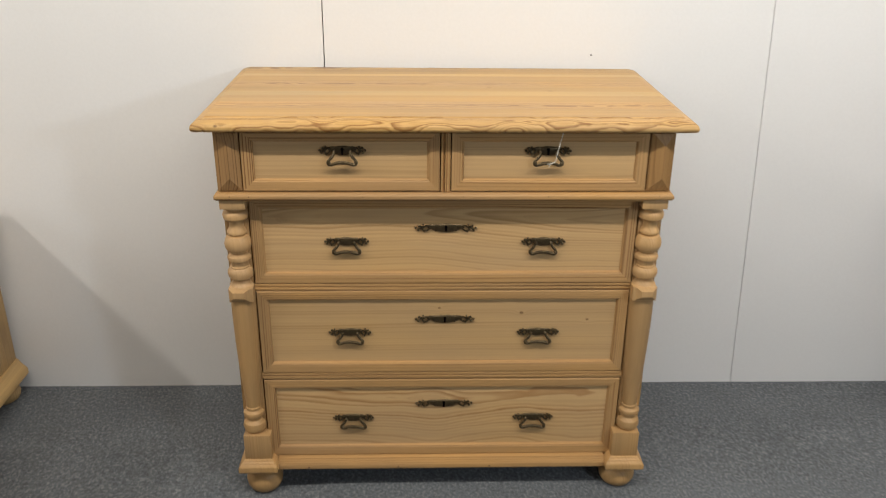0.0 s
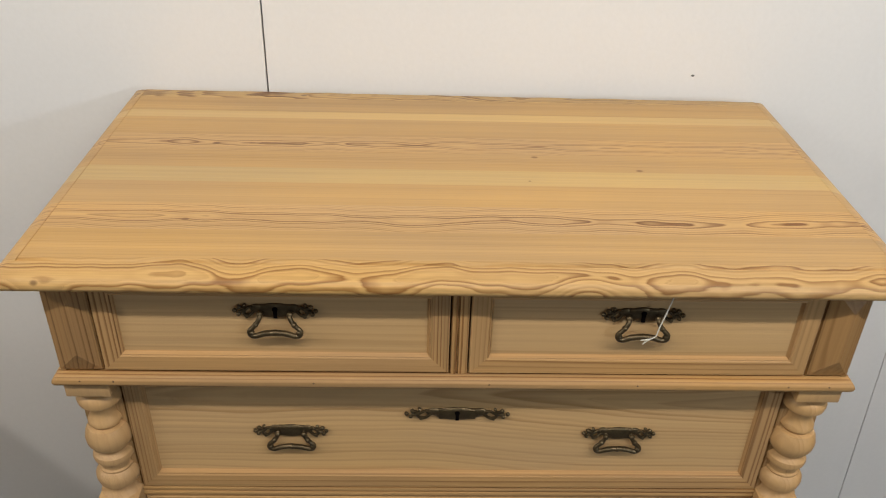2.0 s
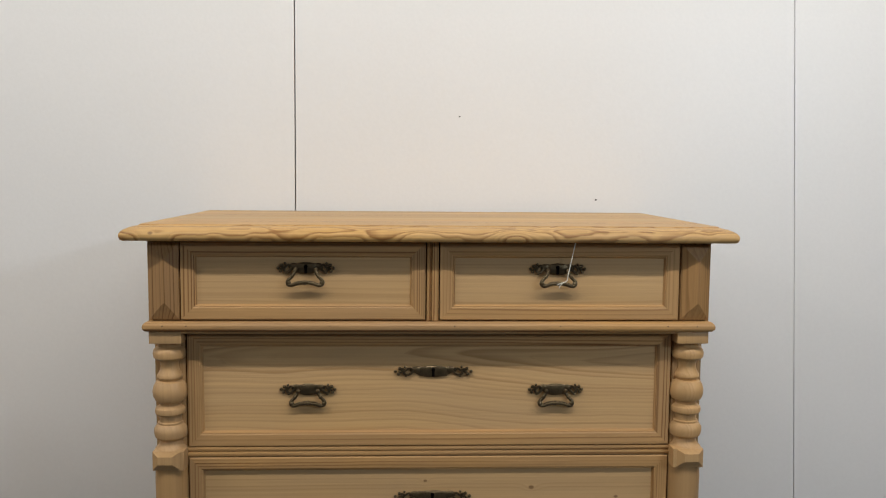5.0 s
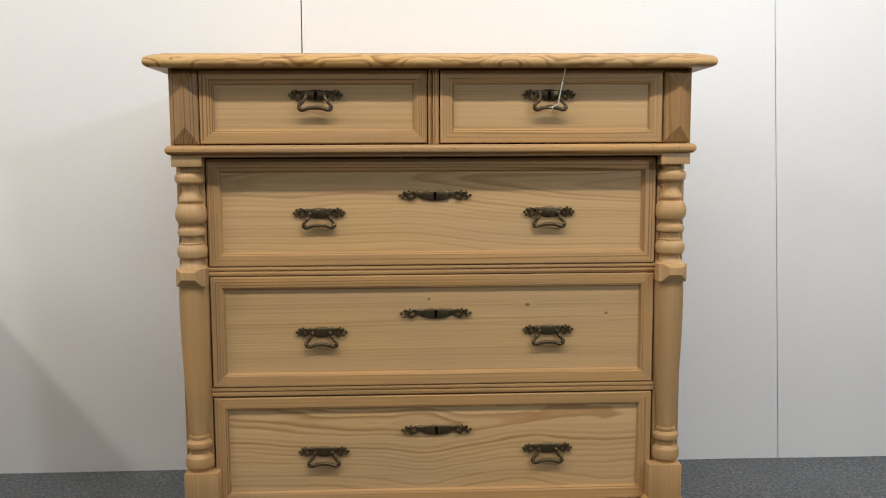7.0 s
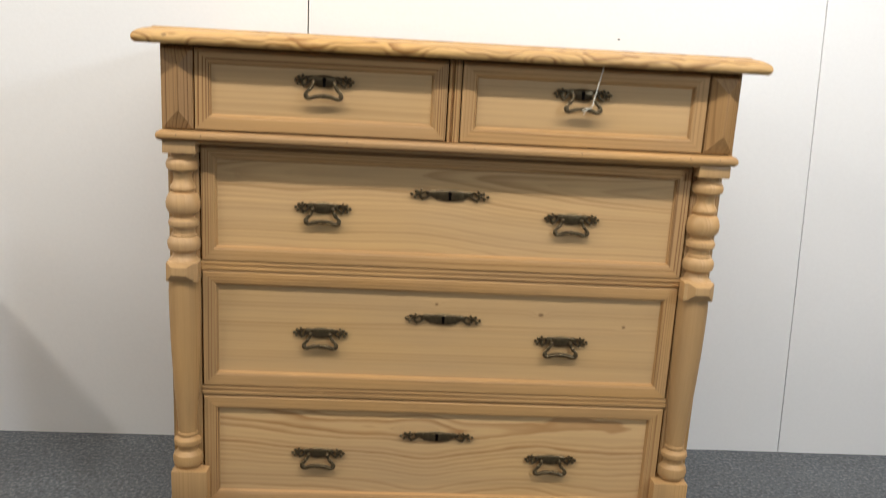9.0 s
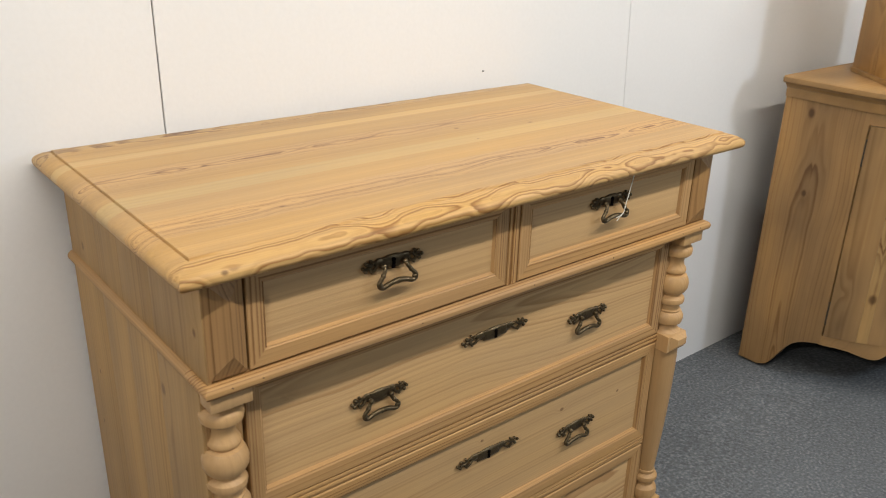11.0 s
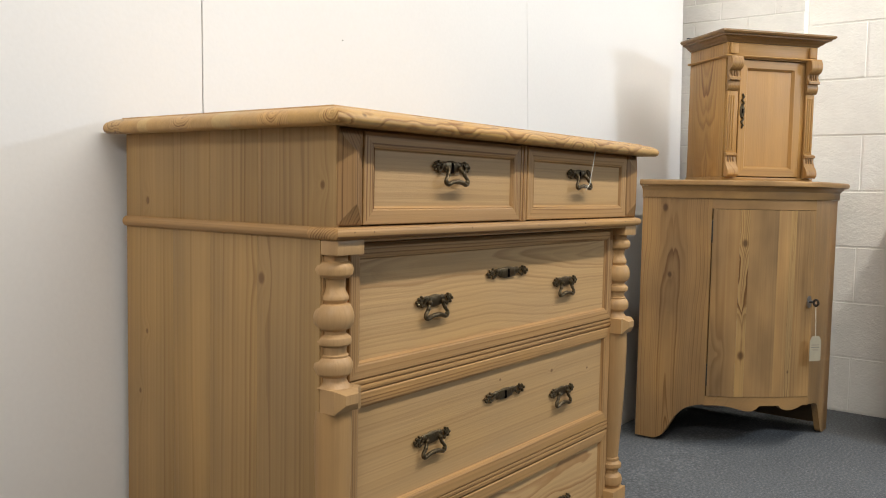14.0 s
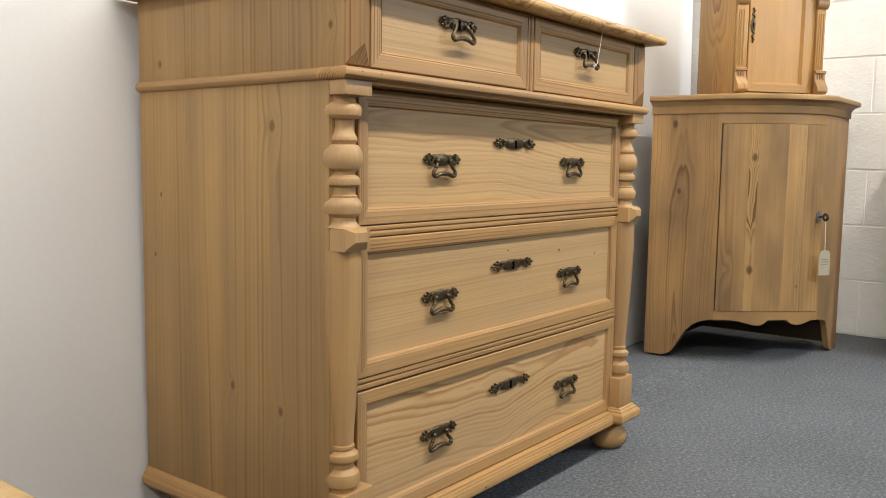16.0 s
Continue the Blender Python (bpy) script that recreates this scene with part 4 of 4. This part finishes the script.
add_loft(bm, [[(PA.x + 0.021, PA.y - 0.013, z), (PB.x + 0.021, PB.y, z), (PC.x, PC.y + 0.021, z), (PD.x - 0.013, PD.y + 0.021, z), (PE.x - 0.013, PE.y - 0.013, z)] for z in (0.14, 0.152)])
part("bottom_panel", bm, DUSK, cabinet)
# lock, key and tag
kp, kn = bow(0.945), bow_normal(0.945)
bm = bmesh.new()
kz = 0.505
side = Vector((-kn.y, kn.x))
out = [(-0.010, -0.012), (-0.004, -0.020), (0.004, -0.020), (0.010, -0.012), (0.010, 0.012), (0.004, 0.020), (-0.004, 0.020), (-0.010, 0.012)]
add_loft(bm, [[(kp.x + side.x * u + kn.x * o, kp.y + side.y * u + kn.y * o, kz + w) for u, w in out] for o in (0.002, 0.0065)])
part("lock_plate", bm, plain("steel_plate", (0.34, 0.37, 0.40), 0.35, 0.9), door, "small worn steel lock plate")
key = thing("cabinet_key", (KX + kp.x, KY + kp.y, KZ + kz), "small blackened key standing in the cabinet's lock", "key")
bm = bmesh.new()
along = kn
add_tube(bm, [(along.x * 0.006, along.y * 0.006, 0.0), (along.x * 0.024, along.y * 0.024, 0.001)], 0.0036, 8)
ring = [(along.x * (0.032 + 0.009 * math.cos(a)), along.y * (0.032 + 0.009 * math.cos(a)), 0.010 * math.sin(a)) for a in [2 * math.pi * k / 14 for k in range(15)]]
add_tube(bm, ring, 0.0042, 6)
part("key", bm, plain("blackened_key", (0.07, 0.06, 0.055), 0.4, 0.8), key)
tag = thing("paper_price_tag", (KX + kp.x + along.x * 0.032, KY + kp.y + along.y * 0.032, KZ + kz), "buff paper price tag hanging on string from the key", "tag")
bm = bmesh.new()
add_tube(bm, [(0, 0, -0.012), (0.002, -0.002, -0.06), (0.001, -0.004, -0.118)], 0.0012, 6)
part("string", bm, STRING, tag)
bm = bmesh.new()
tx, ty = 0.82, -0.57
out = [(-0.022, -0.196), (0.024, -0.196), (0.023, -0.125), (0.014, -0.112), (-0.013, -0.112), (-0.022, -0.126)]
add_loft(bm, [[(x * tx + o * ty, -0.004 + x * ty - o * tx, z) for x, z in out] for o in (-0.0008, 0.0008)])
part("card", bm, PAPER, tag, "buff card with clipped corners")
for dz, w in ((-0.143, 0.013), (-0.151, 0.017), (-0.160, 0.011)):
    bm = bmesh.new()
    add_loft(bm, [[(x * tx + o * ty, -0.004 + x * ty - o * tx, z) for x, z in ((-w, dz), (w, dz), (w, dz + 0.002), (-w, dz + 0.002))] for o in (0.0008, 0.0012)])
    part("pencil_bar", bm, plain("pencil_grey", (0.2, 0.18, 0.15), 0.8), tag)

# ---- the small cupboard on top of it ----
QW, QD, QH = 0.352, 0.24, 0.4975
cup = thing("small_cupboard", (1.634, 1.800, 0.9105), "honey pine wall cupboard with fluted pilasters and a moulded cornice", "cupboard", -39.0)
for x0 in (0.004, QW - 0.022):
    part("side_panel", box(x0, x0 + 0.018, 0.0105, QD, 0.012, 0.4618, 0.001), W_BOX_SIDE, cup)
part("back_panel", box(0.0222, QW - 0.0222, QD - 0.012, QD, 0.012, 0.4618, 0), W_BOX["z"], cup)
part("base", box(0.0, QW, 0.0, QD, 0.0, 0.0118, 0.002), W_BOX["x"], cup)
part("frieze", box(0.002, QW - 0.002, 0.002, 0.03, 0.4095, 0.4615, 0.001), W_BOX["x"], cup)


def cup_ring(o, z):
    return [(-o, -o, z), (QW + o, -o, z), (QW + o, QD, z), (-o, QD, z)]


bm = bmesh.new()
add_loft(bm, [cup_ring(o, z) for o, z in ((0.001, 0.4620), (0.004, 0.4665), (0.010, 0.4690), (0.015, 0.4745), (0.024, 0.4790), (0.029, 0.4805), (0.030, 0.4850), (0.037, 0.4870), (0.041, 0.4925), (0.039, QH))])
part("cornice", bm, W_BOX_DARK, cup, sharp=30)
bm = bmesh.new()
add_loft(bm, [cup_ring(o, z) for o, z in ((0.0, 0.4132), (0.007, 0.414), (0.009, 0.4172), (0.007, 0.4200), (0.0, 0.4203))])
part("string_moulding", bm, W_BOX["x"], cup, sharp=50)
part("front_stile", box(0.0225, 0.056, 0.0105, 0.028, 0.012, 0.4095, 0.001), W_BOX["z"], cup)
part("front_stile", box(QW - 0.056, QW - 0.0225, 0.0105, 0.028, 0.012, 0.4095, 0.001), W_BOX["z"], cup)
CUPF = [(0.0, 0.016), (0.0, 0.001), (0.001, 0.0), (0.026, 0.0), (0.0275, 0.002), (0.034, 0.0105), (0.035, 0.0105), (0.035, 0.016)]
cdoor = part("door", box(0.058, QW - 0.058, 0.0225, 0.028, 0.016, 0.406, 0.0005), W_BOX["z"], cup, "closed panelled door")
part("panel", box(0.088, QW - 0.088, 0.0165, 0.0224, 0.046, 0.376, 0), W_BOX_PANEL, cdoor)
for side in ("bottom", "top", "left", "right"):
    part("door_frame", frame_strip(0.0575, QW - 0.0575, 0.0155, 0.4065, 0.0062, CUPF, side), W_BOX["x"] if side in ("bottom", "top") else W_BOX["z"], cdoor)
bm = bmesh.new()
add_blob(bm, (0.070, 0.0055, 0.235), 0.0100, 0.0035, 0.026, 12, 8)
for s in (-1, 1):
    add_tube(bm, smooth_curve([(0.070, 0.0045, 0.235 + s * 0.018), (0.0745, 0.0035, 0.235 + s * 0.028), (0.068, 0.0035, 0.235 + s * 0.036), (0.0725, 0.0035, 0.235 + s * 0.046), (0.070, 0.0035, 0.235 + s * 0.054)], 4), 0.0034, 6)
    for dx, dz in ((0.005, 0.026), (-0.004, 0.036), (0.005, 0.048), (0.0, 0.056)):
        add_blob(bm, (0.070 + dx, 0.0035, 0.235 + s * dz), 0.003, 0.003, 0.003, 8, 6)
part("escutcheon", bm, BRASS, cdoor, "tall dark brass escutcheon", sharp=60)
keyhole(0.070, 0.0026, 0.236, cdoor)
for x0 in (0.003, QW - 0.045):
    x1 = x0 + 0.042
    pil = part("pilaster", box(x0 + 0.005, x1 - 0.005, 0.0, 0.0104, 0.09, 0.300, 0.001), W_BOX["z"], cup)
    for k in range(3):
        xm = x0 + 0.012 + 0.009 * k
        bm = bmesh.new()
        add_tube(bm, [(xm, -0.0005, 0.105), (xm, -0.0005, 0.285)], 0.0026, 8)
        part("reed", bm, W_BOX["z"], pil)
    top = [(0.0, 0.4128), (-0.026, 0.4128), (-0.031, 0.400), (-0.032, 0.388), (-0.028, 0.376), (-0.019, 0.370), (-0.012, 0.366), (-0.010, 0.358), (-0.014, 0.348), (-0.020, 0.341), (-0.020, 0.335), (-0.009, 0.333), (-0.012, 0.322), (-0.010, 0.310), (-0.004, 0.302), (0.0, 0.300)]
    bm = bmesh.new()
    add_extrude_x(bm, top, x0, x1)
    part("upper_corbel", bm, W_CORBEL, pil, sharp=40)
    for k in range(3):
        xm = x0 + 0.0115 + 0.0095 * k
        part("carved_slot", box(xm - 0.0022, xm + 0.0022, -0.0165, -0.008, 0.346, 0.366, 0.0006), W_BOX_DARK, pil)
        part("carved_slot", box(xm - 0.0022, xm + 0.0022, -0.0105, -0.004, 0.062, 0.081, 0.0006), W_BOX_DARK, pil)
    low = [(0.0, 0.094), (-0.006, 0.094), (-0.014, 0.090), (-0.014, 0.084), (-0.007, 0.080), (-0.008, 0.068), (-0.013, 0.054), (-0.022, 0.042), (-0.027, 0.030), (-0.026, 0.020), (-0.018, 0.0125), (0.0, 0.0125)]
    bm = bmesh.new()
    add_extrude_x(bm, low, x0 + 0.001, x1 - 0.001)
    part("lower_corbel", bm, W_CORBEL, pil, sharp=40)
    part("frieze_block", box(x0 + 0.006, x1 - 0.006, -0.009, 0.0015, 0.422, 0.459, 0.003), W_BOX["z"], pil)
bm = bmesh.new()
add_tube(bm, [(-0.02, QD - 0.01, QH), (-0.02, QD - 0.01, QH + 0.012), (0.0, QD - 0.01, QH + 0.012), (0.0, QD - 0.01, QH)], 0.002, 6)
part("hanging_loop", bm, IRON, cup, "small iron hanging loop")


# ---- neighbouring furniture at the edges of the view ----
def bun_chest(name, x0, x1, y0, y1, height, label, mats, foot_r=0.045):
    ob = thing(name, ((x0 + x1) / 2, (y0 + y1) / 2, 0), label, "cabinet" if "cabinet" in name else "chest")
    hx, hy = (x1 - x0) / 2, (y1 - y0) / 2
    body = part("body", box(-hx, hx, -hy, hy, 0.10, height - 0.03, 0.002), mats["x"], ob)
    for sx in (-1, 1):
        a, b = (hx, hx + 0.004) if sx > 0 else (-hx - 0.004, -hx)
        cuts = [-hy, -hy * 0.35, hy * 0.3, hy]
        for y_a, y_b in zip(cuts, cuts[1:]):
            part("plank", box(a, b, y_a, y_b - 0.0005, 0.10, height - 0.03, 0.0005), mats["z"], body)
    bm = bmesh.new()
    ring = lambda o, z: [(-hx - o, -hy - o, z), (hx + o, -hy - o, z), (hx + o, hy, z), (-hx - o, hy, z)]
    add_loft(bm, [ring(o, z) for o, z in ((0.005, 0.118), (0.010, 0.116), (0.016, 0.104), (0.028, 0.092), (0.032, 0.086), (0.032, 0.070), (0.026, 0.062))])
    part("base_moulding", bm, mats["y"], ob)
    bm = bmesh.new()
    add_loft(bm, [ring(o, z) for o, z in ((0.010, height - 0.0298), (0.020, height - 0.027), (0.026, height - 0.018), (0.024, height - 0.008), (0.016, height))])
    part("lid", bm, mats["x"], ob)
    for sx in (-1, 1):
        for sy in (-1, 1):
            bm = bmesh.new()
            add_lathe(bm, [(r * foot_r / 0.0455, z * 0.92) for r, z in FOOT], sx * (hx - 0.03), sy * (hy - 0.04))
            part("bun_foot", bm, mats["z"], ob, sharp=60)
    return ob


bun_chest("blanket_chest", -2.03, -1.143, 1.62, 2.125, 0.60, "pale pine blanket chest on bun feet against the wall", W_LEFT).location.z = -0.009
bun_chest("bedside_cabinet", 2.045, 2.400, 0.88, 1.310, 0.97, "honey pine bedside cabinet on bun feet by the block wall", W_BOX, 0.05)

# low stand with a canted, round-nosed top
stand = thing("low_stand", (-1.15, 1.55, 0), "low pale pine stand with a rounded thick top", "stand")
stand.location.z = -0.010
PTS = [(0.155, -0.285), (0.165, -0.262), (0.165, 0.05), (-0.14, 0.05), (-0.14, 0.0), (0.130, -0.285)]


def stand_ring(o, z):
    cx, cy = 0.02, -0.02
    return [(cx + (x - cx) * (1 - o), cy + (y - cy) * (1 - o), z) for x, y in PTS]


bm = bmesh.new()
add_loft(bm, [stand_ring(o, z) for o, z in ((0.08, 0.440), (0.02, 0.442), (0.0, 0.450), (0.0, 0.462), (0.02, 0.471), (0.07, 0.475))])
part("top", bm, W_LEFT["x"], stand, sharp=60)
bm = bmesh.new()
add_loft(bm, [stand_ring(0.14, z) for z in (0.0, 0.4395)])
part("body", bm, W_LEFT["z"], stand)

# ---- painted block wall ----
COURSE, LONG = 0.2205, 0.44
wall_east = structure("wall_east", box(EAST + 0.0045, EAST + 0.14, 0.98, 3.2, 0, TOP, 0), BLOCK, "white-painted concrete block wall with raked joints")


first = part("block", box(EAST, EAST + 0.02, 0.003, LONG - 0.003, 0.003, COURSE - 0.003, 0.0025), BLOCK, wall_east, sharp=12)
rng = random.Random(4)
n = 0
for c in range(8):
    for k in range(-8, 4):
        y = 1.525 + k * LONG + (LONG / 2 if c % 2 else 0.0)
        if y > 2.75 or y < 1.0:
            continue
        ob = first if n == 0 else first.copy()
        if n:
            scene.collection.objects.link(ob)
        ob.location = (rng.uniform(-0.0015, 0.0015), y, 0.003 + c * COURSE)
        n += 1
# a painted brick pier in the corner, proud of the blocks
PIER_X, PIER_Y, BED = EAST - 0.066, 1.745, 0.075
pier = structure("wall_pier", box(PIER_X + 0.003, EAST - 0.001, PIER_Y + 0.003, 3.2, 0, TOP, 0), BLOCK, "white-painted brick pier in the corner")
brick = part("brick", box(0, 0.06, 0.002, 0.221, 0.002, BED - 0.002, 0.002), BLOCK, pier, sharp=12)
n = 0
for c in range(10, 30):
    for k in range(3):
        y = PIER_Y + k * 0.224 - (0.112 if c % 2 and k else 0.0)
        ob = brick if n == 0 else brick.copy()
        if n:
            scene.collection.objects.link(ob)
        ob.location = (PIER_X + rng.uniform(-0.001, 0.001), y, 0.02 + c * BED)
        ob.scale.y = 0.5 if c % 2 and k == 0 else 1.0
        n += 1
rest = box(EAST, EAST + 0.004, 0.98, 3.2, 0.003 + 8 * COURSE, TOP, 0)
part("upper_face", rest, BLOCK, wall_east)
